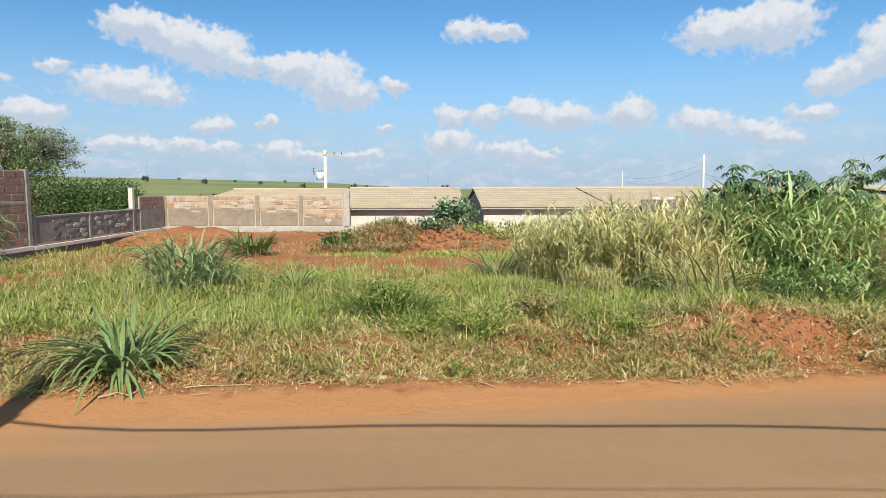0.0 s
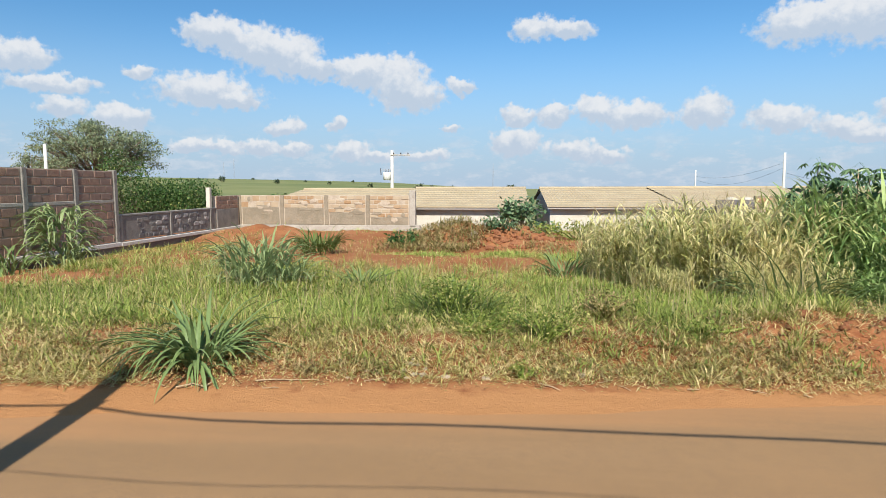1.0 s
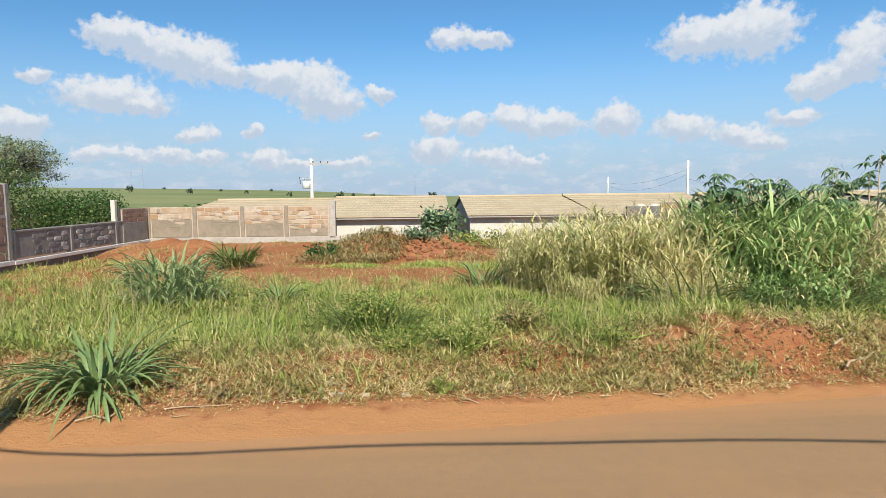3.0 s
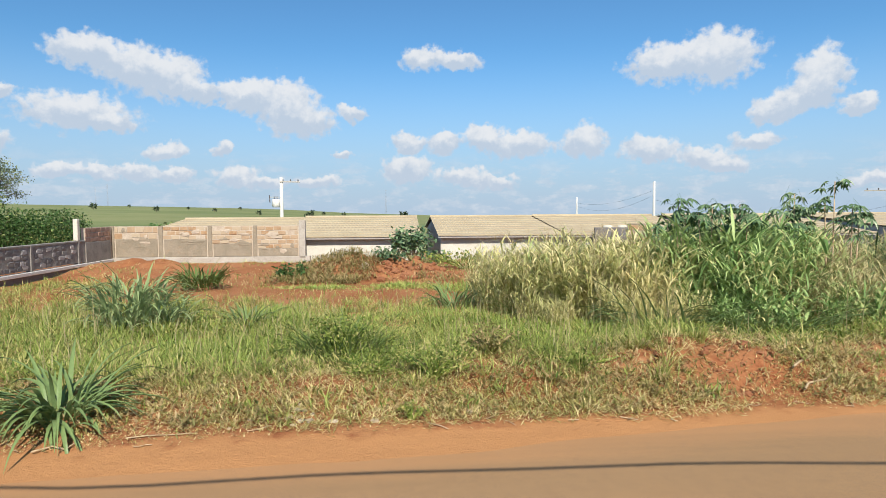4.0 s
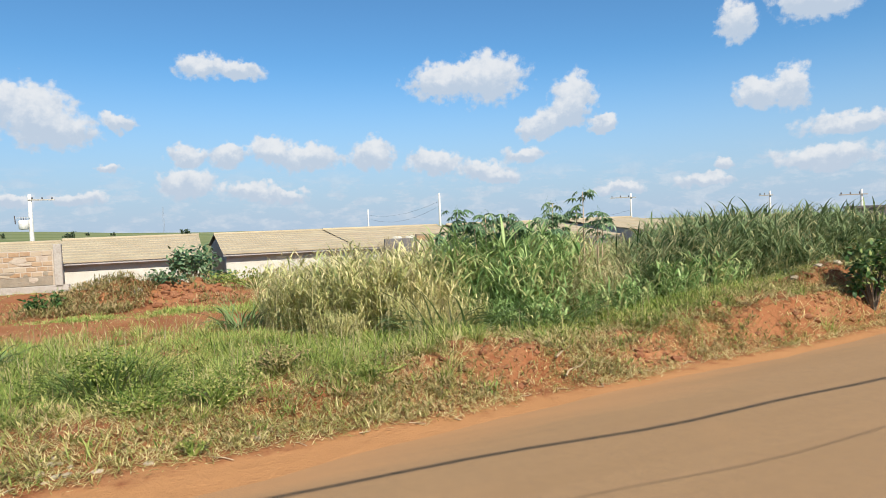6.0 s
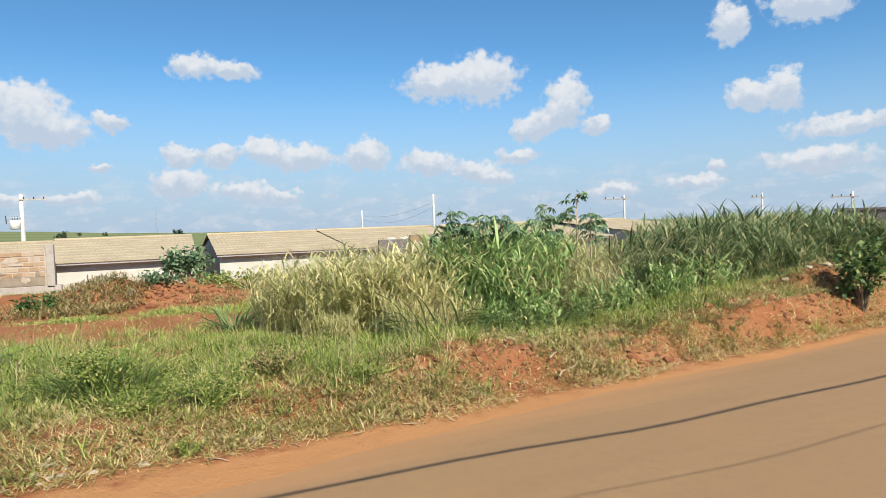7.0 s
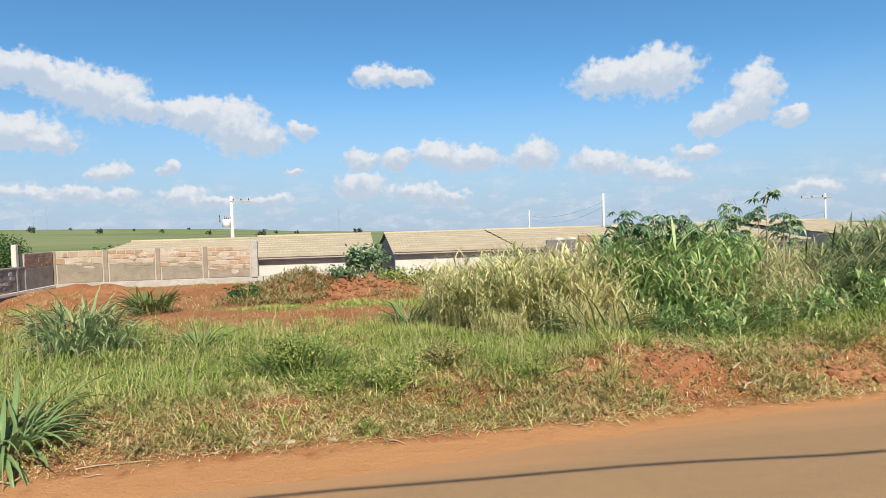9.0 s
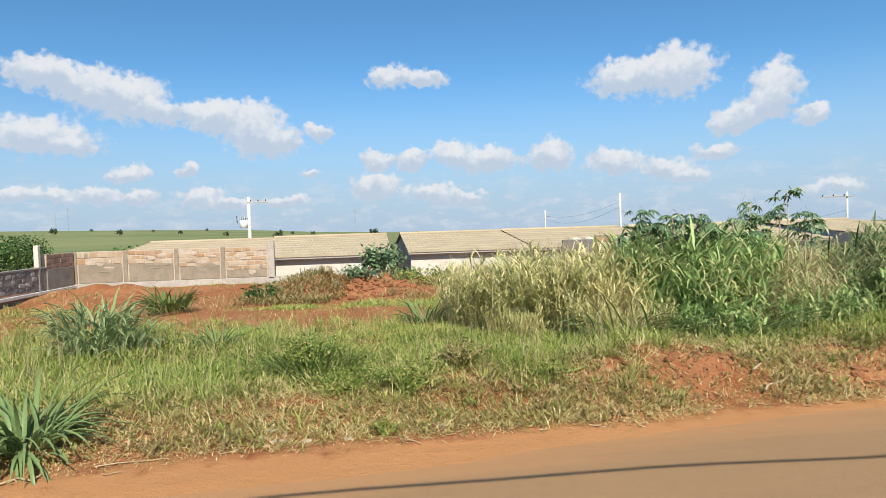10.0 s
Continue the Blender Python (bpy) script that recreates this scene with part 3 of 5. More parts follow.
def bare(x, y):
    """How bare the soil lies: 1 is open soil."""
    b = np.zeros_like(x)
    e = y - verge(x)
    for cx, ce, rx, re in ((3.3, 0.75, 0.75, 0.55), (2.3, 0.85, 0.35, 0.3), (4.9, 0.9, 0.5, 0.4), (5.2, 0.3, 0.5, 0.3), (7.2, 0.55, 1.1, 0.42), (9.0, 0.45, 1.1, 0.42), (0.9, 1.1, 0.4, 0.35), (-0.7, 0.8, 0.35, 0.22), (-3.9, 1.3, 0.35, 0.35), (-5.2, 1.0, 0.7, 0.5), (11.5, 0.5, 1.2, 0.45)):
        b = np.maximum(b, np.clip(1.5 * (1 - np.hypot((x - cx) / rx, (e - ce) / re)) + 1.2 * fbm(x, y, 2.5, 3, 71) + 0.25, 0, 1))
    back_ = smooth01((y - 10.4 - 1.6 * fbm(x, y, 0.5, 3, 73) - 0.10 * np.abs(x + 1)) / 1.6) * smooth01((3.0 - x) / 1.5)
    left = smooth01((-6.4 - x + 2.5 * fbm(x, y, 0.5, 2, 75)) / 1.2) * smooth01((y - 8.3) / 1.0)
    b = np.maximum(b, np.maximum(back_ * 0.96, left * 0.93))
    green = np.maximum(np.maximum(hump(x, y, -0.9, 13.5, 1.9, 0.6), hump(x, y, -7.8, 13.2, 2.3, 3.0)), hump(x, y, 2.2, 13.0, 1.8, 2.4)) ** 0.4
    return b * (1 - 0.8 * green)


def grassy(x, y):
    e = y - verge(x)
    d = smooth01((e + 0.05) / 0.35) * (1 - bare(x, y)) * (0.55 + 1.0 * (fbm(x, y, 0.9, 3, 81) + 0.35))
    return np.clip(d * (0.25 + 0.75 * smooth01((e - 0.5) / 1.3)), 0, 1)


def put_blades(name, label, n, zone, density, length, width, mat, lean=(0.1, 1.2), droop=(0.3, 2.0), segs=3, lift=0.0):
    x, y = scatter(n, *zone, density)
    m = len(x)
    L = rng.uniform(*length, m) * np.clip(0.95 + 2.6 * fbm(x, y, 1.1, 4, 83), 0.35, 2.0)
    base = np.stack([x, y, ground_z(x, y) - 0.012 + lift * rng.random(m)], -1)
    V, F = strips(base, L, rng.uniform(*width, m), rng.uniform(0, 2 * math.pi, m), rng.uniform(*lean, m), rng.uniform(*droop, m), segs)
    ob = new(name, mesh_from(name, V, F, mat, True))
    return tagged(ob, label, "grass", kind="stuff")


put_blades("grass", "green and yellowing grass tufts over red soil", 160000, (-9.8, 14, 4.6, 9.0), grassy, (0.06, 0.26), (0.004, 0.011), GRASS)
put_blades("grass", "short grass further back in the lot", 110000, (-9.8, 10, 9.0, 22.3), grassy, (0.07, 0.22), (0.008, 0.015), GRASS, segs=2)
put_blades("grass", "bright lush grass in the middle of the lot", 140000, (-6.5, 9, 6.0, 11.6),
           lambda x, y: grassy(x, y) * np.clip(np.maximum(np.maximum(hump(x, y, -2.2, 7.0, 3.0, 1.2), hump(x, y, 2.4, 8.0, 3.0, 1.2)), np.maximum(hump(x, y, 6.0, 7.6, 4.0, 0.8), np.maximum(hump(x, y, -5.0, 7.6, 2.0, 1.0), 0.6 * hump(x, y, -0.8, 9.6, 3.6, 1.9)))) * 2.2, 0, 1),
           (0.06, 0.20), (0.005, 0.011), LUSH, segs=2)
put_blades("cut_grass", "dry mown grass lying along the roadside", 190000, (-9.5, 13, 4.4, 6.6),
           lambda x, y: np.clip(smooth01((y - verge(x) + 0.15) / 0.2) * smooth01((verge(x) + 2.2 - y) / 1.6) * (1 - 0.8 * bare(x, y)) * (0.8 + 1.4 * fbm(x, y, 2.2, 3, 91)), 0, 1),
           (0.03, 0.11), (0.005, 0.012), CUT, (0.7, 1.7), (0.0, 0.7), 2, 0.05)
put_blades("grass", "green strip of short grass before the soil heap", 16000, (-3.2, 2.4, 12.6, 14.2), lambda x, y: np.clip(np.maximum(hump(x, y, -0.7, 13.6, 2.2, 0.45), hump(x, y, 1.6, 13.3, 1.2, 0.9)) * 2 + 1.2 * fbm(x, y, 1.3, 3, 117) - 0.1, 0, 1), (0.05, 0.15), (0.008, 0.014), LUSH, segs=2)
put_blades("cut_grass", "pale mown stalks matted over the soil bank", 60000, (1.0, 12.5, 4.9, 7.6),
           lambda x, y: np.clip(smooth01((y - verge(x) - 0.02) / 0.2) * smooth01((verge(x) + 1.5 - y) / 0.9) * (0.25 + 3.2 * fbm(x, y, 1.8, 4, 93)), 0, 1),
           (0.05, 0.16), (0.007, 0.014), CUT, (0.6, 1.6), (0.0, 0.9), 2, 0.07)
put_blades("grass", "green weeds scattered over the bare soil", 26000, (-9.8, 3, 9, 22.2), lambda x, y: np.clip(0.1 + 2.2 * fbm(x, y, 0.5, 3, 99), 0, 1), (0.08, 0.22), (0.008, 0.016), GRASS)
put_blades("grass", "sparse weeds over the bare soil at the back", 32000, (-9.8, 3, 9, 22.2), lambda x, y: np.clip(0.3 + 1.8 * fbm(x, y, 0.7, 3, 97), 0, 1), (0.05, 0.16), (0.008, 0.016), CUT, (0.3, 1.5))

def grass_tufts(label, n, zone, density, blades, length, width, mat):
    """Many tufts, each a spray of blades from one root."""
    x, y = scatter(n, *zone, density)
    k = rng.integers(*blades, len(x))
    size = np.repeat(np.clip(rng.normal(1.0, 0.3, len(x)), 0.5, 1.8), k)
    X, Y = np.repeat(x, k), np.repeat(y, k)
    m = len(X)
    a = rng.uniform(0, 2 * math.pi, m)
    r = 0.07 * size * np.sqrt(rng.random(m))
    X, Y = X + r * np.cos(a), Y + r * np.sin(a)
    base = np.stack([X, Y, ground_z(X, Y) - 0.015], -1)
    V, F = strips(base, rng.uniform(*length, m) * size, rng.uniform(*width, m), a + rng.normal(0, 0.6, m), rng.uniform(0.02, 0.75, m), rng.uniform(0.2, 1.7, m), 3)
    tagged(new("grass_tufts", mesh_from("grass_tufts", V, F, mat, True)), label, "grass", kind="stuff")


grass_tufts("shaggy tufts of yellow-green grass", 1500, (-8.5, 9, 5.5, 11.5), lambda x, y: grassy(x, y) * np.clip(0.5 + 3 * fbm(x, y, 0.7, 3, 103), 0, 1), (35, 70), (0.10, 0.26), (0.005, 0.011), GRASS)
grass_tufts("shaggy tufts of fresh green grass", 1700, (-8.5, 9, 5.5, 11.5), lambda x, y: grassy(x, y) * np.clip(0.4 + 3 * fbm(x, y, 0.6, 3, 107), 0, 1), (30, 60), (0.10, 0.27), (0.006, 0.012), WEED)
grass_tufts("dry yellowed tufts along the roadside", 600, (-8.5, 9, 4.9, 7.0), lambda x, y: np.clip(smooth01((y - verge(x)) / 0.2) * (1 - bare(x, y)) * (0.5 + 2.5 * fbm(x, y, 1.2, 3, 109)), 0, 1), (18, 40), (0.05, 0.15), (0.006, 0.012), CUT)

# low leafy weeds: small broad leaves in tufts
wx, wy = scatter(12000, -9.5, 12, 4.85, 9.2, lambda x, y: grassy(x, y) * np.clip(0.35 + 1.6 * fbm(x, y, 0.6, 3, 95), 0, 1))
pieces = []
for x, y in zip(wx, wy):
    n = int(rng.integers(10, 22))
    base = np.stack([x + rng.normal(0, 0.05, n), y + rng.normal(0, 0.05, n), float(ground_z(x, y)) + rng.uniform(0.0, 0.13, n)], -1)
    pieces.append(strips(base, rng.uniform(0.04, 0.10, n), rng.uniform(0.012, 0.024, n), rng.uniform(0, 6.28, n), rng.uniform(0.4, 1.4, n), rng.uniform(0, 0.8, n), 2))
tagged(new("weeds", mesh_from("weeds", *joined(pieces), WEED, True)), "low broad-leaved weeds among the grass", "weeds", kind="stuff")


wx, wy = scatter(9000, -9.5, 12, 4.7, 7.4, lambda x, y: np.clip(smooth01((y - verge(x)) / 0.15) * smooth01((verge(x) + 1.9 - y) / 1.0) * (1 - 0.75 * bare(x, y)) * (0.7 + 2.0 * fbm(x, y, 1.4, 3, 98)), 0, 1))
pieces = []
for x, y in zip(wx, wy):
    n = int(rng.integers(7, 16))
    base = np.stack([x + rng.normal(0, 0.05, n), y + rng.normal(0, 0.05, n), float(ground_z(x, y)) + rng.uniform(0.0, 0.09, n)], -1)
    pieces.append(strips(base, rng.uniform(0.025, 0.075, n), rng.uniform(0.010, 0.022, n), rng.uniform(0, 6.28, n), rng.uniform(0.3, 1.5, n), rng.uniform(0, 0.8, n), 2))
tagged(new("weeds", mesh_from("weeds", *joined(pieces), SCRUB, True)), "small withered weeds over the roadside soil", "weeds", kind="stuff")
put_blades("grass_stalks", "thin pale seed stalks standing over the grass", 5000, (-8, 9, 5.6, 11.5), lambda x, y: grassy(x, y) * 0.7, (0.28, 0.5), (0.003, 0.006), SEED, (0.0, 0.35), (0.0, 0.5), 3)


def tuft(name, label, x, y, n, length, width, mat, spread, lean, droop, category="plant", segs=6, rise=0.0):
    """A clump of long arching leaves, every leaf a part."""
    z = float(ground_z(x, y))
    ob = thing(name, label, category, (x, y, z - 0.02))
    for _ in range(n):
        a = rng.uniform(0, 2 * math.pi)
        r = spread * math.sqrt(rng.random())
        L, W = rng.uniform(*length), rng.uniform(*width)
        base = np.array([[r * math.cos(a), r * math.sin(a), rise * rng.random()]])
        V, F = strips(base, L, W, np.array([a + rng.normal(0, 0.5)]), rng.uniform(*lean), rng.uniform(*droop), segs, 0.45, 0.5)
        V = V.reshape(-1, 2, 3)
        mid = V.mean(1) - np.array([0, 0, 1]) * (W * 0.22)
        V3 = np.stack([V[:, 0], mid, V[:, 1]], 1).reshape(-1, 3)
        k = np.arange(segs) * 3
        F3 = np.concatenate([np.stack([k, k + 1, k + 4, k + 3], -1), np.stack([k + 1, k + 2, k + 5, k + 4], -1)])
        part("leaf", mesh_from("leaf", V3, F3, mat, True), ob)
    return ob


tuft("grass_clump", "large clump of broad arching green leaves at the roadside", -2.62, 5.0, 150, (0.4, 0.82), (0.022, 0.044), STRAP, 0.2, (0.0, 0.95), (0.9, 2.7), segs=7, rise=0.08)
tuft("grass_clump", "tall clump of drooping leaves against the brick wall", -9.25, 12.05, 190, (0.5, 0.95), (0.04, 0.075), PALE_STRAP, 0.36, (0.0, 0.25), (2.2, 3.2), rise=1.1)
tuft("grass_clump", "wide clump of green arching grass in the lot", -3.75, 9.0, 260, (0.3, 0.62), (0.026, 0.046), PALE_STRAP, 0.5, (0.0, 0.5), (0.6, 2.5), rise=0.55)
tuft("grass_clump", "small clump of arching grass in the lot", -2.26, 9.35, 50, (0.3, 0.6), (0.02, 0.034), STRAP, 0.25, (0.1, 0.8), (0.6, 1.8))
tuft("grass_clump", "small clump of arching grass beside tall grass", 1.0, 10.7, 70, (0.4, 0.8), (0.022, 0.036), STRAP, 0.35, (0.1, 0.8), (0.6, 1.8))
tuft("grass_clump", "arching green grass at the foot of taller grass", 3.4, 7.6, 110, (0.45, 0.95), (0.022, 0.038), STRAP, 0.5, (0.1, 0.8), (0.8, 2.0), segs=5)
tuft("grass_clump", "arching green grass at the foot of taller grass", 4.6, 7.3, 110, (0.45, 0.95), (0.022, 0.038), STRAP, 0.5, (0.1, 0.8), (0.8, 2.0), segs=5)
tuft("grass_clump", "smaller clump of arching grass beside the wide one", -3.2, 8.85, 50, (0.3, 0.6), (0.022, 0.038), PALE_STRAP, 0.3, (0.0, 0.5), (1.2, 2.6), rise=0.4)
tuft("grass_clump", "low dark clump of grass on bare soil", -4.25, 13.7, 190, (0.3, 0.6), (0.026, 0.042), DARK_STRAP, 0.42, (0.0, 0.6), (0.6, 2.2), rise=0.2)
tuft("grass_clump", "drooping leaves at the foot of the brick wall", -9.5, 10.9, 60, (0.5, 0.9), (0.035, 0.055), STRAP, 0.3, (0.1, 0.5), (1.6, 2.6), rise=0.3)


def leaf_shape():
    """A bent leaf outline from the origin, one unit long, as four triangles."""
    V = [(0.0, 0.0, 0), (0.25, 0.36, 0.03), (0.17, 0.76, -0.04), (0, 1.0, -0.12), (-0.17, 0.76, -0.04), (-0.25, 0.36, 0.03)]
    return np.array(V, float), np.array([(0, 1, 5), (1, 2, 5), (2, 4, 5), (2, 3, 4)])


def leaf_mass(centres, size, mat, name, gen=rng, flat=0.6):
    """Many leaves as one mesh: each at a place, turned at random, mostly facing up."""
    V0, F0 = leaf_shape()
    n = len(centres)
    yaw, tip, roll_ = gen.uniform(0, 6.283, n), gen.normal(-0.25, flat, n), gen.normal(0, flat, n)
    s = size if np.ndim(size) else np.full(n, size)
    s = s * gen.uniform(0.6, 1.25, n)
    cy, sy, cx, sx, cr, sr = np.cos(yaw), np.sin(yaw), np.cos(tip), np.sin(tip), np.cos(roll_), np.sin(roll_)
    x, y, z = V0[:, 0][None], V0[:, 1][None], V0[:, 2][None]
    x1, z1 = x * cr[:, None] + z * sr[:, None], -x * sr[:, None] + z * cr[:, None]
    y1, z2 = y * cx[:, None] - z1 * sx[:, None], y * sx[:, None] + z1 * cx[:, None]
    x2, y2 = x1 * cy[:, None] - y1 * sy[:, None], x1 * sy[:, None] + y1 * cy[:, None]
    V = np.stack([x2, y2, z2], -1) * s[:, None, None] + np.asarray(centres)[:, None]
    F = F0[None] + (np.arange(n) * len(V0))[:, None, None]
    return mesh_from(name, V.reshape(-1, 3), F.reshape(-1, 3), mat)


def bush(name, label, x, y, w, d, h, n, size, mat, clumps=10, category="bush", z=None):
    z = float(ground_z(x, y)) if z is None else z
    ob = thing(name, label, category, (x, y, z))
    stems, pts = [], []
    for _ in range(clumps):
        a, r = rng.uniform(0, 6.283), math.sqrt(rng.random())
        top = Vector((w * r * math.cos(a), d * r * math.sin(a), h * rng.uniform(0.45, 0.95) * (1 - 0.35 * r * r)))
        stems.append(([(0, 0, -0.05), tuple(top * 0.5 + Vector((0, 0, 0.05 * h))), tuple(top)], [0.02, 0.014, 0.006]))
        k = n // clumps
        pts.append(np.array(top) + np.clip(rng.normal(0, 1, (k, 3)), -1.5, 1.5) * (w * 0.24, d * 0.24, h * 0.16))
    pts = np.concatenate(pts)
    pts[:, 2] = np.clip(pts[:, 2], 0.03, h)
    tagged(part("stem", rods("stem", stems, BARK if h > 0.6 else mat, 5), ob), kind="stuff")
    part("crown", leaf_mass(pts, size, mat, "crown"), ob)
    return ob


bush("bush", "low leafy weed bush in the grass", -0.6, 6.75, 0.3, 0.3, 0.5, 1300, 0.04, WEED, 30)
tuft("grass_clump", "dense dark clump of fine grass in the lot", -0.6, 6.7, 260, (0.3, 0.70), (0.009, 0.016), DARK_STRAP, 0.34, (0.05, 0.9), (0.4, 1.6), segs=4)
tuft("grass_clump", "dense dark clump of fine grass in the lot", 2.1, 9.9, 150, (0.3, 0.7), (0.012, 0.022), REED_GREEN, 0.4, (0.05, 0.8), (0.5, 1.6), segs=4)
bush("bush", "low leafy yellow-green weed bush near the road", 0.35, 5.7, 0.4, 0.3, 0.3, 1500, 0.028, WEED, 26)
bush("bush", "low leafy yellow-green weed bush near the road", -0.25, 5.9, 0.35, 0.3, 0.2, 700, 0.028, WEED, 20)
bush("bush", "low leafy yellow-green weed bush near the road", 1.8, 5.8, 0.4, 0.25, 0.16, 600, 0.028, WEED, 20)
bush("bush", "brownish weed bush near the soil bank", 1.0, 6.5, 0.3, 0.3, 0.32, 700, 0.035, SCRUB, 24)
bush("bush", "dark small weed at the road's edge", 0.12, 4.98, 0.13, 0.1, 0.16, 260, 0.028, WEED, 6)
hx, hy = scatter(1700, -3.2, 1.4, 14.2, 17.2, lambda x, y: np.clip(2.2 * hump(x, y, -1.75, 15.6, 1.35, 1.2) + 0.12 + 0.9 * fbm(x, y, 1.5, 3, 113), 0, 1))
pieces = []
for x, y in zip(hx, hy):
    n = int(rng.integers(9, 18))
    base = np.stack([x + rng.normal(0, 0.07, n), y + rng.normal(0, 0.07, n), float(ground_z(x, y)) + rng.uniform(0.0, 0.16, n)], -1)
    pieces.append(strips(base, rng.uniform(0.05, 0.14, n), rng.uniform(0.018, 0.035, n), rng.uniform(0, 6.28, n), rng.uniform(0.2, 1.4, n), rng.uniform(0, 0.9, n), 2))
tagged(new("weeds", mesh_from("weeds", *joined(pieces), SCRUB, True)), "withered creeping weeds over the soil heap", "weeds", kind="stuff")
bush("bush", "small green weeds on the soil heap", -0.5, 16.0, 0.5, 0.3, 0.35, 250, 0.10, BROAD_LEAF, 8)
bush("bush", "dark low bush beside the soil heap", -2.6, 15.3, 0.3, 0.3, 0.45, 250, 0.10, HEDGE_LEAF, 8)
bush("bush", "dark broad-leaved bush on the road bank", 9.62, 6.02, 0.3, 0.26, 1.05, 800, 0.10, HEDGE_LEAF, 16)
bush("bush", "green weeds behind the bare soil", 1.9, 18.0, 1.2, 1.0, 0.55, 700, 0.10, WEED, 16)


def palm_leaf():
    """A hanging hand-shaped leaf of narrow leaflets on its stalk."""
    V, F = [(-0.012, -1.0, 0.25), (0.012, -1.0, 0.25), (0.012, 0.0, 0.0), (-0.012, 0.0, 0.0)], [(0, 1, 2, 3)]
    for k in range(7):
        a = -2.1 + 4.2 * k / 6
        L = 1.0 - 0.14 * abs(k - 3)
        d, n = (math.sin(a), math.cos(a)), (math.cos(a), -math.sin(a))
        b = len(V)
        V += [(0, 0, 0), (d[0] * 0.5 * L + n[0] * 0.13, d[1] * 0.5 * L + n[1] * 0.13, -0.10), (d[0] * L, d[1] * L, -0.42), (d[0] * 0.5 * L - n[0] * 0.13, d[1] * 0.5 * L - n[1] * 0.13, -0.10)]
        F.append((b, b + 1, b + 2, b + 3))
    return np.array(V, float), np.array(F)


def broad_shrub(label, x, y, stems_at, leaf, mat=BROAD_LEAF, leaves=9):
    """A slender shrub: bare stems with a crown of hanging hand-shaped leaves, every leaf a part."""
    z = float(ground_z(x, y))
    ob = thing("shrub", label, "shrub", (x, y, z))
    me = mesh_from("leaf", *palm_leaf(), mat)
    for dx, dy, h in stems_at:
        part("stem", rods("stem", [([(dx * 0.2, dy * 0.2, -0.1), (dx * 0.7, dy * 0.7, h * 0.5), (dx, dy, h)], [0.018, 0.012, 0.006])], STICK, 6), ob)
        for k in range(leaves):
            a, t = rng.uniform(0, 6.283), rng.random() ** 1.6
            rr = leaf * rng.uniform(0.6, 1.3)
            m = pose(dx + rr * math.cos(a), dy + rr * math.sin(a), h - t * 0.34 + 0.04 * rng.random(), rng.uniform(-50, 0), rng.uniform(-20, 20), math.degrees(a) - 90)
            part("leaf", me, ob, m @ Matrix.Scale(leaf * rng.uniform(0.75, 1.25), 4))
    return ob


bush("shrub", "dense broad-leaved green shrub before the white house", 0.40, 21.3, 0.62, 0.45, 1.22, 900, 0.17, BROAD_LEAF, 26, "shrub")
bush("shrub", "low trailing broad-leaved shrub beside the taller one", 1.15, 21.2, 0.5, 0.3, 0.45, 160, 0.18, BROAD_LEAF, 10, "shrub")
for a, dist, h, sides_ in ((-24.85, 9.6, 1.88, ((0.16, 0.1, 0.22), (-0.12, 0.1, 0.3))), (-27.5, 9.6, 1.80, ((0.2, 0.1, 0.1), (-0.2, 0.0, 0.12))), (-29.6, 9.6, 1.80, ((0.18, 0.1, 0.1),)),
                           (-33.5, 10.6, 1.96, ((0.14, 0.05, 0.22), (-0.15, 0.1, 0.24), (0.02, -0.1, 0.4))), (-36.2, 10.6, 2.13, ((-0.1, 0.06, 0.32),)), (-37.4, 10.6, 1.78, ((0.15, 0.05, 0.12),))):
    x, y = dist * math.sin(radians(-a)), dist * math.cos(radians(a))
    h -= float(ground_z(x, y))
    broad_shrub("slender shrub with hanging lobed leaves above tall grass", x, y, [(0, 0, h)] + [(dx, dy, h - dz) for dx, dy, dz in sides_], 0.14, BROAD_LEAF, 13)


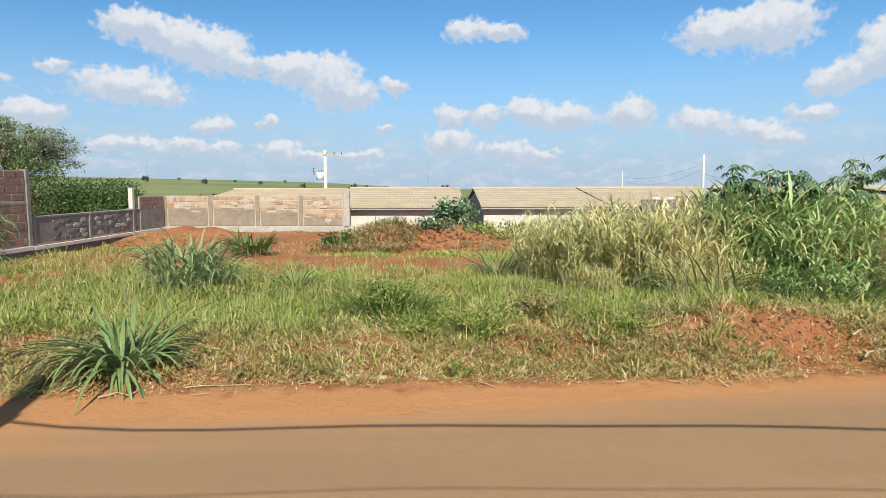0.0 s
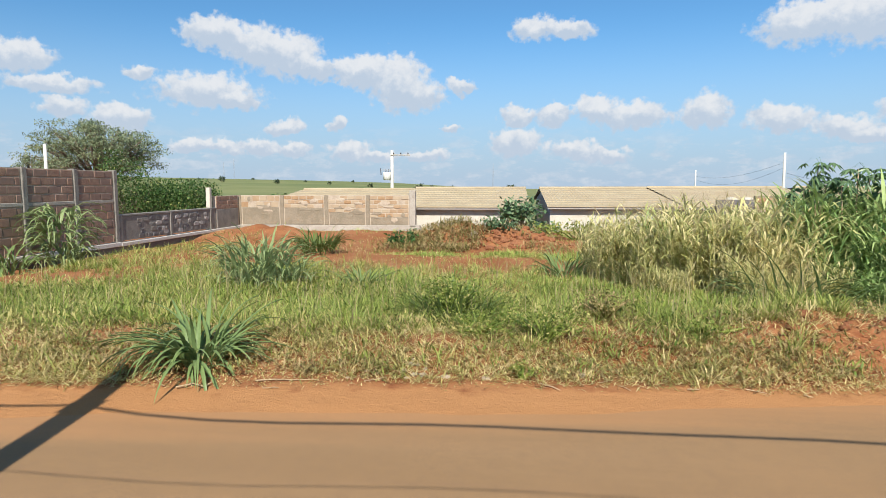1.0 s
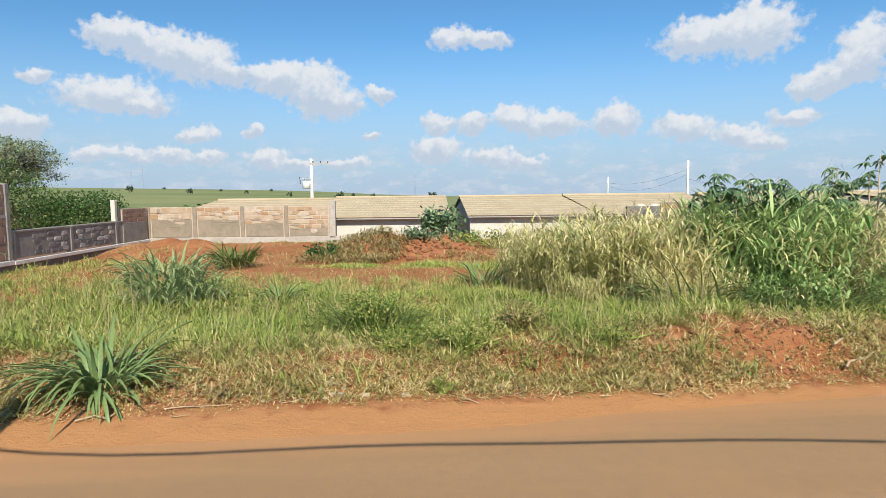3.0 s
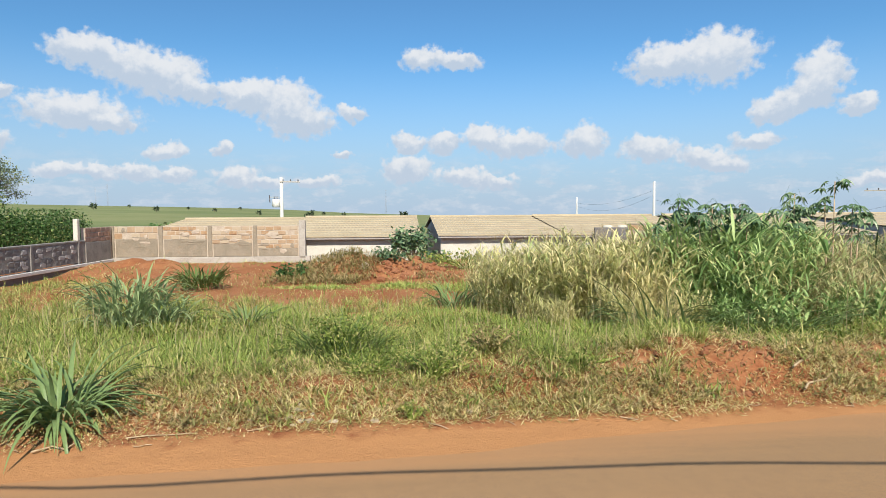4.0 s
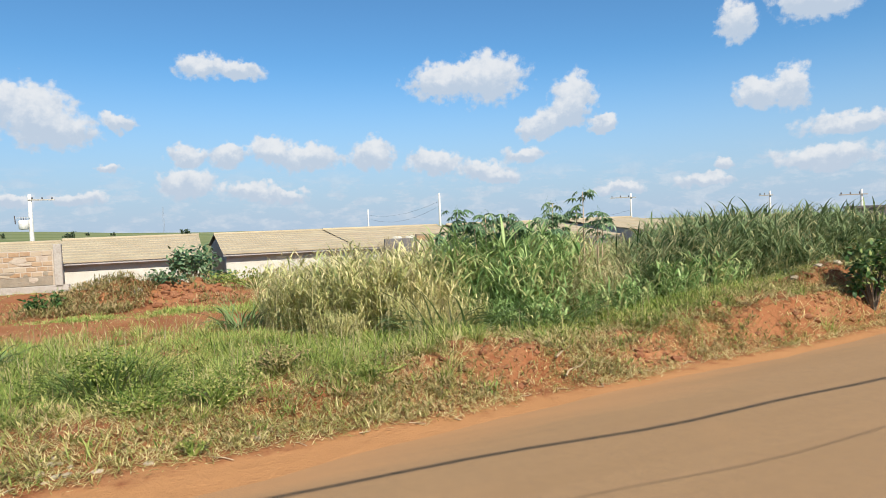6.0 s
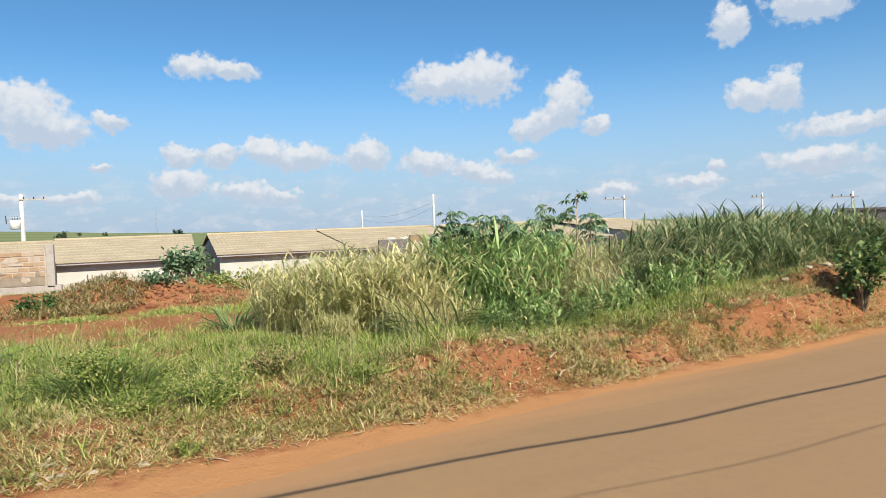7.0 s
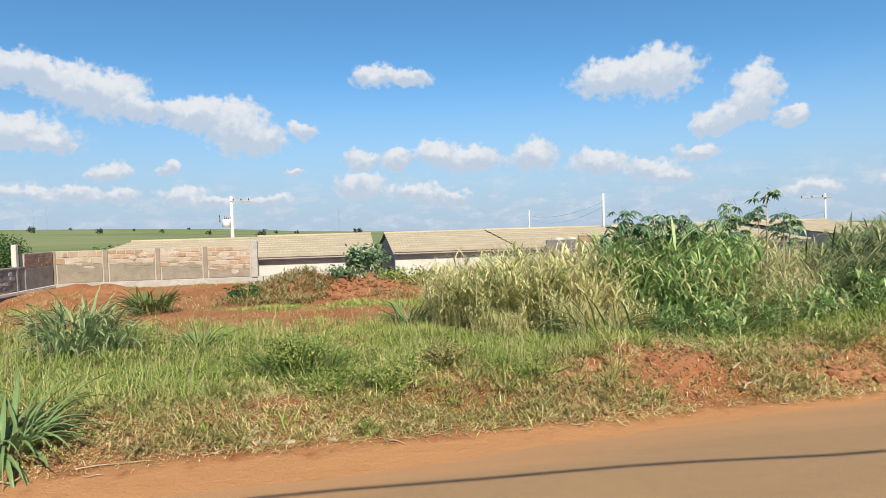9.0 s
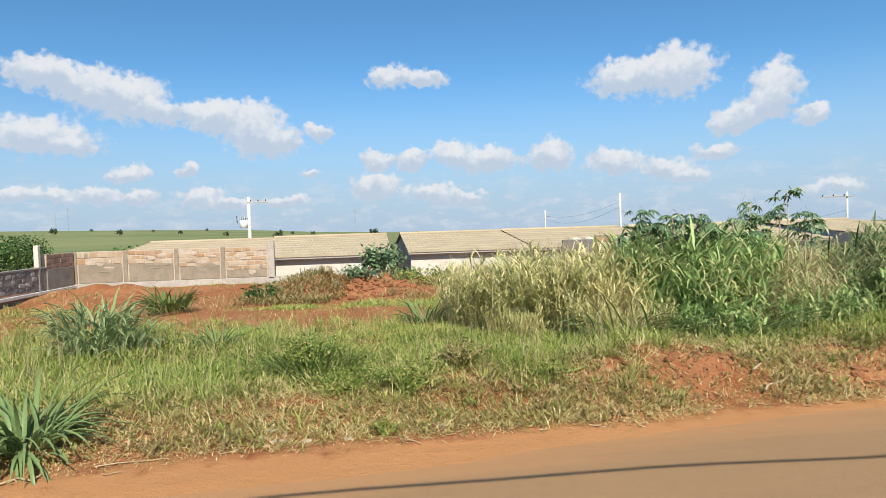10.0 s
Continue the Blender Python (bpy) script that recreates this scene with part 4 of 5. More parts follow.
# ---- tall grass stand ----
def reed_clump(label, mat, h, n_leaf, n_stem, heads, seed, wide=1.0, slim=1.0):
    g = np.random.default_rng(seed)
    ob = thing("tall_grass_clump", label, "tall grass", group="stand of tall grass")
    pieces, stems, seeds = [], [], []
    a = g.uniform(0, 6.283, n_stem)
    r = 0.36 * np.sqrt(g.random(n_stem))
    sb = np.stack([r * np.cos(a), r * np.sin(a), np.full(n_stem, -0.1)], -1)
    sl, sa = h * g.uniform(0.6, 1.0, n_stem), a + g.normal(0, 0.6, n_stem)
    lean, droop = g.uniform(0.02, 0.22, n_stem), g.uniform(0.05, 0.5, n_stem)
    stems.append(strips(sb, sl, 0.014, sa, lean, droop, 4, 0.9, 1.5, g))
    per = n_leaf // n_stem
    for k in range(per):
        t = g.uniform(0.1, 0.95, n_stem)
        th = lean + droop * t * 0.5
        q = sb + (sl * t)[:, None] * np.stack([np.cos(sa) * np.sin(th), np.sin(sa) * np.sin(th), np.cos(th)], -1)
        pieces.append(strips(q, h * wide * slim * g.uniform(0.14, 0.36, n_stem), wide * slim * g.uniform(0.02, 0.038, n_stem), g.uniform(0, 6.283, n_stem), g.uniform(0.15, 0.9, n_stem), g.uniform(0.5, 2.3, n_stem), 4, 0.5, 0.5, g))
    tagged(part("foliage", mesh_from("foliage", *joined(pieces + stems), mat, True), ob), kind="stuff")
    if heads:
        pick = g.choice(n_stem, heads, replace=False)
        th = lean + droop
        for k in pick:
            tip = sb[k] + sl[k] * np.array([math.cos(sa[k]) * math.sin(lean[k] + droop[k] / 2), math.sin(sa[k]) * math.sin(lean[k] + droop[k] / 2), math.cos(lean[k] + droop[k] / 2)])
            m = 9
            qb = tip + np.stack([g.normal(0, 0.01, m), g.normal(0, 0.01, m), g.uniform(-0.02, 0.12, m)], -1)
            seeds.append(strips(qb, g.uniform(0.05, 0.12, m), 0.006, g.uniform(0, 6.283, m), g.uniform(0.1, 0.8, m), g.uniform(0, 0.8, m), 2, 0.6, 1.0, g))
        tagged(part("seed_fluff", mesh_from("seed_fluff", *joined(seeds), SEED, True), ob), kind="stuff")
    return ob


KINDS = {
    "dry": ("tall yellowing grass clump with pale seed heads", REED_DRY, 1.35, 14),
    "green": ("tall fresh green grass clump", REED_GREEN, 1.7, 0),
    "dark": ("tall dark green grass clump with arching leaves", REED_DARK, 1.65, 4),
    "brown": ("tall withered brown grass clump", REED_BROWN, 1.4, 8),
    "low": ("knee-high green grass clump at the foot of taller grass", REED_GREEN, 0.75, 0),
}
models = {}
for s, (key, (label, mat, h, heads)) in enumerate(KINDS.items()):
    models[key] = [[reed_clump(label, mat, h, 600 if key in ("dry", "brown") else 480, 60 if key in ("dry", "brown") else 28, heads, 100 + 10 * s + v, 1.3 if key in ("green", "dark") else 1.0, 0.86 if key in ("dry", "brown") else 1.0), False] for v in range(3)]


def plant_reed(key, x, y, scale):
    slot = models[key][int(rng.integers(0, 3))]
    m = pose(x, y, float(ground_z(x, y)), 0, 0, rng.uniform(0, 360))
    if slot[1]:
        copy_thing(slot[0], m @ Matrix.Scale(scale / slot[0].scale[0], 4))
    else:
        slot[0].matrix_basis, slot[1] = m @ Matrix.Scale(scale, 4), True


def front(x):
    return float(np.interp(x, [0.8, 1.6, 2.6, 4.5, 7.0, 9.5, 12.7, 16], [12.0, 9.9, 8.4, 7.65, 7.95, 8.4, 9.2, 9.1]))


step = 0.46
for i, x in enumerate(np.arange(1.66, 16.6, step)):
    for row in range(6):
        px_, py_ = x + rng.uniform(-0.2, 0.2), front(x) + 0.1 + row * 0.5 + rng.uniform(-0.15, 0.15)
        if px_ < 2.2 and row > 3:
            continue
        a = math.degrees(math.atan2(px_, py_))
        a += rng.normal(0, 0.8)
        key = "dry" if a < 23.0 else "green" if a < 34.5 else "brown" if a < 39.2 else "dark"
        want = {"dry": np.interp(a, [6, 10, 17, 23], [1.05, 1.24, 1.34, 1.36]), "green": np.interp(a, [23, 26, 33, 35], [1.38, 1.45, 1.42, 1.3]), "brown": 1.05, "dark": np.interp(a, [38, 41.5, 43, 50, 60], [0.9, 1.02, 1.34, 1.46, 1.48])}[key]
        if key == "dry" and rng.random() < 0.04:
            key = "green"
        want *= 1.06 if row else 0.84
        plant_reed(key, px_, py_, float(want / KINDS[key][2] * rng.uniform(0.85, 1.06)))
for x in np.arange(1.8, 9.0, 0.5):
    plant_reed("low" if x > 4.0 else "dry", x + rng.uniform(-0.2, 0.2), front(x) - 0.35 + rng.uniform(-0.15, 0.15), rng.uniform(0.7, 1.1) * (1.0 if x > 4.0 else 0.55))
for key in models:
    for ob, used in models[key]:
        if not used:
            for child in list(ob.children):
                bpy.data.objects.remove(child)
            bpy.data.objects.remove(ob)


# ---- trees ----
def tree(label, x, y, z, trunk_h, spread, top, n, leaf, mat, limbs=9, seed=1, flat=0.4):
    g = np.random.default_rng(seed)
    ob = thing("tree", label, "tree", (x, y, z))
    wood = [([(0, 0, -0.2), (0.08, 0.03, trunk_h * 0.5), (0.02, 0, trunk_h)], [0.16, 0.13, 0.10])]
    pts = []
    mid_z, half = (trunk_h + top) / 2, (top - trunk_h) / 2
    for k in range(limbs):
        a = 2 * math.pi * (k * 0.382 + 0.05 * g.random())
        u = (k + 0.5) / limbs
        up_ = 1 - 1.5 * u
        r = spread * math.sqrt(max(0.0, 1 - up_ * up_)) * g.uniform(0.7, 0.95)
        tip = np.array([r * math.cos(a), r * math.sin(a), mid_z + half * up_ * 0.85])
        mid = tip * (0.5, 0.5, 0.0) + np.array([0, 0, trunk_h + (tip[2] - trunk_h) * 0.6])
        wood.append(([(0.02, 0, trunk_h * 0.9), tuple(mid), tuple(tip)], [0.08, 0.045, 0.015]))
        for _ in range(6):
            c = mid + (tip - mid) * g.uniform(0.5, 1.1) + g.normal(0, 1, 3) * (spread * 0.15, spread * 0.15, half * 0.15)
            wood.append(([tuple(mid), tuple((mid + c) / 2 + (0, 0, 0.05)), tuple(c)], [0.03, 0.018, 0.006]))
            pts.append(c + np.clip(g.normal(0, 1, (n // (limbs * 6), 3)), -1.6, 1.6) * (spread * 0.09, spread * 0.09, half * flat * 0.22))
    part("trunk", rods("trunk", wood, BARK, 6), ob)
    part("crown", leaf_mass(np.concatenate(pts), leaf, mat, "crown", g), ob)
    return ob


def polar(a, dist):
    return -dist * math.sin(radians(a)), dist * math.cos(radians(a))


x, y = polar(34.8, 30)
tree("wide grey-green tree behind the brick wall", x, y, -0.3, 1.9, 2.45, 4.6, 26000, 0.085, TREE_LEAF, 34, 3, 0.3)
x, y = polar(39.0, 33)
tree("smaller grey-green tree behind the brick wall", x, y, -0.3, 1.6, 1.0, 3.4, 4000, 0.085, TREE_LEAF, 10, 5)
for a, dist, w, h, s in ((32.6, 24, 1.1, 2.9, 0.14), (30.6, 24.5, 1.3, 1.75, 0.15), (28.6, 25.5, 1.4, 1.95, 0.15), (27.3, 26.5, 0.8, 1.75, 0.15)):
    x, y = polar(a, dist)
    bush("bush", "dense dark green bush behind the low wall", x, y, w, w * 0.8, h, 5200, s * 0.6, HEDGE_LEAF, 26, z=-0.1)
for a, w in ((21.6, 1.0), (20.6, 1.2), (19.4, 1.1)):
    x, y = polar(a, 52)
    bush("bush", "low dark green bush between the houses and field", x, y, w, w, 2.9, 700, 0.3, HEDGE_LEAF, 14, z=-2.0)
for a, dist, s in ((20.9, 420, 2.2), (25.5, 500, 3.0), (16.3, 450, 1.6), (12.6, 330, 1.5), (8.2, 260, 1.9), (-0.3, 250, 2.3), (5.2, 400, 1.5), (18.4, 600, 1.6), (22.9, 700, 1.8), (7.0, 420, 1.4), (14.2, 650, 1.8)):
    x, y = polar(a, dist)
    tree("distant dark round tree on the field slope", x, y, float(ground_z(x, y)), s * 0.3, s * 0.9, s * 1.7, 500, s * 0.28, FAR_LEAF, 6, int(dist), 0.9)


# ---- walls of the lot ----
def pole_of(name, h, r0, r1, mat, sides=10):
    return rods(name, [([(0, 0, 0), (0, 0, h * 0.5), (0, 0, h)], [r0, (r0 + r1) / 2, r1])], mat, sides)


WALL_X, BACK_Y = -10.0, 22.4
brick_models = {}


def brick(length, height, depth, mat):
    key = (round(length, 2), round(height, 2), mat.name)
    if key not in brick_models:
        brick_models[key] = box_mesh("brick", (0, 0, 0), (length - 0.028, depth, height - 0.03), mat, 0.007)
    return brick_models[key]


def brick_field(owner, along, lo, hi, z0, courses, ch, bl, mat, face, depth, skip=0.0):
    """Courses of bricks as parts of a wall. along: 'x' or 'y'; face: the plane that the bricks stand proud of."""
    for c in range(courses):
        p = lo - (bl / 2 if c % 2 else 0.0)
        while p < hi - 0.05:
            a, b = max(p, lo), min(p + bl, hi)
            p += bl
            if b - a < 0.06 or rng.random() < skip:
                continue
            proud = rng.uniform(-0.004, 0.008)
            me = brick(b - a, ch, depth, mat)
            if along == "y":
                m = pose(face + proud, a, z0 + c * ch, 0, 0, 90)
            else:
                m = pose(a, face - proud, z0 + c * ch + rng.uniform(-0.006, 0.006), 0, rng.uniform(-0.7, 0.7))
            part("brick", me, owner, m)


# west wall: bays of clay blocks between slim columns
wall_w = thing("wall_west", "unplastered brown clay block wall with concrete columns", "wall", kind="structure")
part("mortar_core", box_mesh("mortar_core", (WALL_X - 0.13, 6.6, 0.18), (WALL_X - 0.008, 15.0, 1.97), MORTAR), wall_w)
part("ground_beam", box_mesh("ground_beam", (WALL_X - 0.16, 6.5, 0.04), (WALL_X + 0.04, 15.1, 0.15), POLE, 0.01), wall_w)
part("tie_beam", box_mesh("tie_beam", (WALL_X - 0.13, 6.6, 1.17), (WALL_X + 0.012, 15.0, 1.25), CONCRETE, 0.008), wall_w)
part("footing", box_mesh("footing", (WALL_X - 0.2, 6.5, -0.5), (WALL_X - 0.02, 15.1, 0.04), DARK_BLOCK), wall_w)
for y in (7.45, 8.97, 10.48, 11.99, 13.54, 15.0):
    part("column", box_mesh("column", (WALL_X - 0.14, y - 0.07, 0.1), (WALL_X + 0.03, y + 0.07, 1.99), RENDERED, 0.012), wall_w)
for lo, hi in ((7.53, 8.89), (9.05, 10.40), (10.56, 11.91), (12.07, 13.46), (13.62, 14.92)):
    brick_field(wall_w, "y", lo, hi, 0.18, 5, 0.198, 0.40, CLAY, WALL_X + 0.006, 0.12)
    brick_field(wall_w, "y", lo, hi, 1.255, 4, 0.182, 0.40, CLAY, WALL_X + 0.006, 0.12)

# low rendered wall, then a short raised end of clay blocks
low = thing("wall_low", "low rough grey rendered wall on a pale ground beam", "wall", kind="structure")
bm = bmesh.new()
box(bm, (WALL_X - 0.13, 15.08, 0.17), (WALL_X - 0.01, 20.5, 0.80))
part("panel", from_bm("panel", bm, RENDERED), low)
part("capping", box_mesh("capping", (WALL_X - 0.15, 15.08, 0.80), (WALL_X + 0.01, 20.5, 0.86), RENDERED, 0.012), low)
part("ground_beam", box_mesh("ground_beam", (WALL_X - 0.16, 15.1, 0.03), (WALL_X + 0.05, 22.3, 0.13), POLE, 0.012), low, None, "pale concrete beam")
part("footing", box_mesh("footing", (WALL_X - 0.2, 15.1, -0.5), (WALL_X - 0.02, 22.3, 0.03), DARK_BLOCK), low)
for y in (15.15, 17.6, 20.1):
    part("column", box_mesh("column", (WALL_X - 0.14, y - 0.06, 0.13), (WALL_X + 0.015, y + 0.06, 0.84), RENDERED, 0.01), low)
for c in range(4):  # rough blocks under a thrown, uneven coat
    y = 15.95 + rng.uniform(-0.1, 0.1)
    while y < 20.3:
        w_ = rng.uniform(0.16, 0.36)
        if rng.random() < 0.85 and all(abs(y + w_ / 2 - q) > 0.2 for q in (17.6, 20.1)):
            bm = bmesh.new()
            bmesh.ops.create_icosphere(bm, subdivisions=2, radius=1.0)
            off_ = Vector(rng.uniform(0, 40, 3))
            for v in bm.verts:
                d = 1 + 0.5 * noise.noise(v.co * 2.3 + off_)
                p = [math.copysign(abs(q) ** 0.5, q) for q in v.co]
                v.co = Vector((p[0] * 0.016 * d, p[1] * w_ * 0.44 * d, p[2] * 0.062 * d))
            part("rough_block", from_bm("rough_block", bm, (DARK_BLOCK, RENDERED, SHADE_WALL, DARK_BLOCK)[int(rng.integers(0, 4))]), low, pose(WALL_X - 0.01, y + w_ / 2, 0.25 + c * 0.145 + rng.uniform(-0.02, 0.02), rng.uniform(-9, 9)))
        y += w_
part("mortar_core", box_mesh("mortar_core", (WALL_X - 0.13, 20.5, 0.13), (WALL_X - 0.008, 22.3, 1.25), MORTAR), low)
part("lower_coat", box_mesh("lower_coat", (WALL_X - 0.02, 20.52, 0.14), (WALL_X + 0.012, 22.2, 0.78), RENDERED, 0.006), low)
brick_field(low, "y", 20.52, 22.2, 0.80, 3, 0.155, 0.34, CLAY, WALL_X + 0.006, 0.12)
post = new("fence_post", box_mesh("fence_post", (WALL_X - 0.14, 20.05, 0.86), (WALL_X + 0.0, 20.2, 1.54), WHITE_WALL, 0.012))
tagged(post, "short white concrete post on the low wall", "post")

# back wall: pale clay blocks over a cement-coated foot
back_w = thing("wall_back", "pale clay block wall with cement-coated lower half", "wall", kind="structure")
part("mortar_core", box_mesh("mortar_core", (-10.1, BACK_Y + 0.008, 0.14), (-3.5, BACK_Y + 0.14, 1.25), MORTAR), back_w)
part("ground_beam", box_mesh("ground_beam", (-10.1, BACK_Y - 0.05, -0.4), (-3.2, BACK_Y + 0.2, 0.16), CONCRETE, 0.012), back_w, None, "pale concrete beam")
for x in (-10.02, -8.37, -6.68, -5.12):
    part("column", box_mesh("column", (x - 0.07, BACK_Y - 0.025, 0.16), (x + 0.07, BACK_Y + 0.14, 1.26), PALE_COAT, 0.012), back_w)
part("column", box_mesh("column", (-3.58, BACK_Y - 0.05, 0.1), (-3.36, BACK_Y + 0.16, 1.43), CONCRETE, 0.015), back_w, None, "thick concrete end column")
for lo, hi, top in ((-9.94, -8.45, 0.80), (-8.29, -6.76, 0.78), (-6.60, -5.20, 0.62), (-5.04, -3.6, 0.45)):
    part("lower_coat", box_mesh("lower_coat", (lo + 0.035, BACK_Y - 0.012, 0.17), (hi - 0.035, BACK_Y + 0.02, top), PALE_COAT, 0.008), back_w)
    n = int((1.25 - top) / 0.155)
    brick_field(back_w, "x", lo, hi, top + 0.01, n, (1.245 - top) / n, 0.29, PALE_CLAY, BACK_Y - 0.004, 0.12, 0.07)
    for k in range(9):  # smears of coat over the lowest courses
        bm = bmesh.new()
        bmesh.ops.create_icosphere(bm, subdivisions=2, radius=1.0)
        off_ = Vector(rng.uniform(0, 40, 3))
        wx_, wz_ = rng.uniform(0.06, 0.2), rng.uniform(0.03, 0.09)
        for v in bm.verts:
            d = 1 + 0.8 * noise.noise(v.co * 1.9 + off_)
            v.co = Vector((v.co.x * wx_ * d, v.co.y * 0.012, v.co.z * wz_ * d))
        part("mortar_smear", from_bm("mortar_smear", bm, PALE_COAT if k % 3 else MORTAR), back_w, pose(rng.uniform(lo + 0.2, hi - 0.2), BACK_Y - 0.012, min(1.12, top + rng.normal(0.02, 0.13) + (0.2 if k % 3 == 0 else 0))))


# ---- houses on the lower terrace ----
def house(label, x0, x1, y_eave, y_ridge, z_eave, z_ridge, wall_mat, rows=9, base=-1.9):
    ob = thing("house", label, "house", group="row of houses")
    y_wall, y_far = y_eave + 0.30, 2 * y_ridge - y_eave
    zc = z_eave + (z_ridge - z_eave) * 0.12 - 0.06
    part("wall", box_mesh("wall", (x0 + 0.12, y_wall, base), (x1 - 0.12, y_wall + 0.15, zc), wall_mat), ob)
    part("wall", box_mesh("wall", (x0 + 0.12, y_far - 0.45, base), (x1 - 0.12, y_far - 0.30, zc), wall_mat), ob)
    for gx_ in (x0 + 0.12, x1 - 0.27):
        bm = bmesh.new()
        prof = [(y_wall + 0.15, base), (y_far - 0.45, base), (y_far - 0.45, zc), (y_ridge, z_ridge - 0.10), (y_wall + 0.15, zc)]
        lo = [bm.verts.new((gx_, py, pz)) for py, pz in prof]
        hi = [bm.verts.new((gx_ + 0.15, py, pz)) for py, pz in prof]
        bm.faces.new(lo)
        bm.faces.new(hi[::-1])
        for k in range(5):
            bm.faces.new((lo[k], hi[k], hi[(k + 1) % 5], lo[(k + 1) % 5]))
        bmesh.ops.recalc_face_normals(bm, faces=bm.faces)
        part("gable", from_bm("gable", bm, wall_mat), ob)
    for side in (0, 1):
        roof = part("roof", rods("roof", [([(x0, y_ridge, z_ridge + 0.02), (x1, y_ridge, z_ridge + 0.02)], [0.07, 0.07])], TILE, 8) if side == 0 else box_mesh("roof", (x0, y_ridge, z_ridge - 0.12), (x1, y_ridge + 0.05, z_ridge - 0.08), TILE), ob)
        n = rows
        for r in range(n):
            t0, t1 = r / n, (r + 1.25) / n
            ya, yb = (y_eave + (y_ridge - y_eave) * t for t in (t0, min(t1, 1)))
            za, zb = (z_eave + (z_ridge - z_eave) * t for t in (t0, min(t1, 1)))
            if side:
                ya, yb = 2 * y_ridge - ya, 2 * y_ridge - yb
            cols = int((x1 - x0) / 0.075)
            xs = np.linspace(x0, x1, cols + 1)
            wave = 0.010 * np.cos(np.arange(cols + 1) * math.pi)
            lift_ = 0.03
            rowsV = [np.stack([xs, np.full_like(xs, ya), za + wave + lift_ - 0.045], -1), np.stack([xs, np.full_like(xs, ya), za + wave + lift_], -1), np.stack([xs, np.full_like(xs, yb), zb + wave], -1)]
            V = np.concatenate(rowsV)
            k = np.arange(cols)
            F = np.concatenate([np.stack([k + o * (cols + 1), k + 1 + o * (cols + 1), k + 1 + (o + 1) * (cols + 1), k + (o + 1) * (cols + 1)], -1) for o in (0, 1)])
            part("roof_course", mesh_from("roof_course", V, F, TILE), roof)
    # the fascia takes the grey with eave shade in its colour
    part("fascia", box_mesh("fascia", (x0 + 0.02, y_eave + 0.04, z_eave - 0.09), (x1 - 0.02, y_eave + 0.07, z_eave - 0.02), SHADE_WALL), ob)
    return ob


RIDGE_Y = 29.5
house("white house with a sand-coloured tiled gable roof", -4.4, 0.80, 23.2, RIDGE_Y, 0.80, 1.47, WHITE_WALL)
house("white house with a sand-coloured tiled gable roof", 1.42, 6.3, 23.2, RIDGE_Y, 0.83, 1.47, WHITE_WALL)
house("house with a pale tiled roof behind the back wall", -9.9, -4.45, 23.4, RIDGE_Y, 0.80, 1.41, WHITE_WALL)
# these two fronts lie in shade, which their darker wall colour carries
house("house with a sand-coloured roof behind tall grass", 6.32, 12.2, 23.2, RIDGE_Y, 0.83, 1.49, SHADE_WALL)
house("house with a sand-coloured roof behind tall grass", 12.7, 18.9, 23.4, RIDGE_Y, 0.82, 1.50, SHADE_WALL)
house("house with a white front wall and sand-coloured roof", 19.4, 24.6, 22.6, RIDGE_Y, 0.98, 1.53, WHITE_WALL)

annex = thing("annex_wall", "short pale clay block wall beside a house", "wall", kind="structure")
part("core", box_mesh("core", (8.65, 23.0, -1.9), (9.8, 23.14, 1.24), PALE_COAT, 0.01), annex)
part("dark_core", box_mesh("dark_core", (7.35, 23.02, -1.9), (8.64, 23.14, 1.10), DARK_BLOCK, 0.01), annex, None, "dark unplastered block section")
brick_field(annex, "x", 8.67, 9.78, -0.2, 7, 0.2, 0.38, PALE_CLAY, 22.99, 0.1)
for tx in (7.95, 8.5):
    tank = new("water_tank", rods("water_tank", [([(tx, 23.3, 0.6), (tx, 23.3, 1.10), (tx, 23.3, 1.17), (tx, 23.3, 1.19)], [0.17, 0.2, 0.15, 0.03])], WHITE_WALL, 14))
    tagged(tank, "small white water tank behind the block wall", "water tank")
    stand = new("tank_stand", box_mesh("tank_stand", (tx - 0.2, 23.16, -1.9), (tx + 0.2, 23.5, 0.6), SHADE_WALL, 0.01))
    tagged(stand, "grey block plinth carrying a water tank", "plinth")


gx0, gy0 = polar(-55.9, 23.0)
grey = thing("grey_building", "dark grey concrete block building beyond the tall grass", "building", (gx0, gy0, 0), -58.5)
part("wall", box_mesh("wall", (0, 0, -0.3), (6, 0.15, 1.66), DARK_BLOCK), grey)
part("wall", box_mesh("wall", (0, 0.15, -0.3), (0.15, 4, 1.66), DARK_BLOCK), grey)
part("capping", box_mesh("capping", (-0.04, -0.04, 1.66), (6.04, 0.2, 1.74), DARK_BLOCK, 0.01), grey)
part("roof", box_mesh("roof", (0.15, 0.15, 1.52), (6, 4, 1.64), DARK_BLOCK), grey)


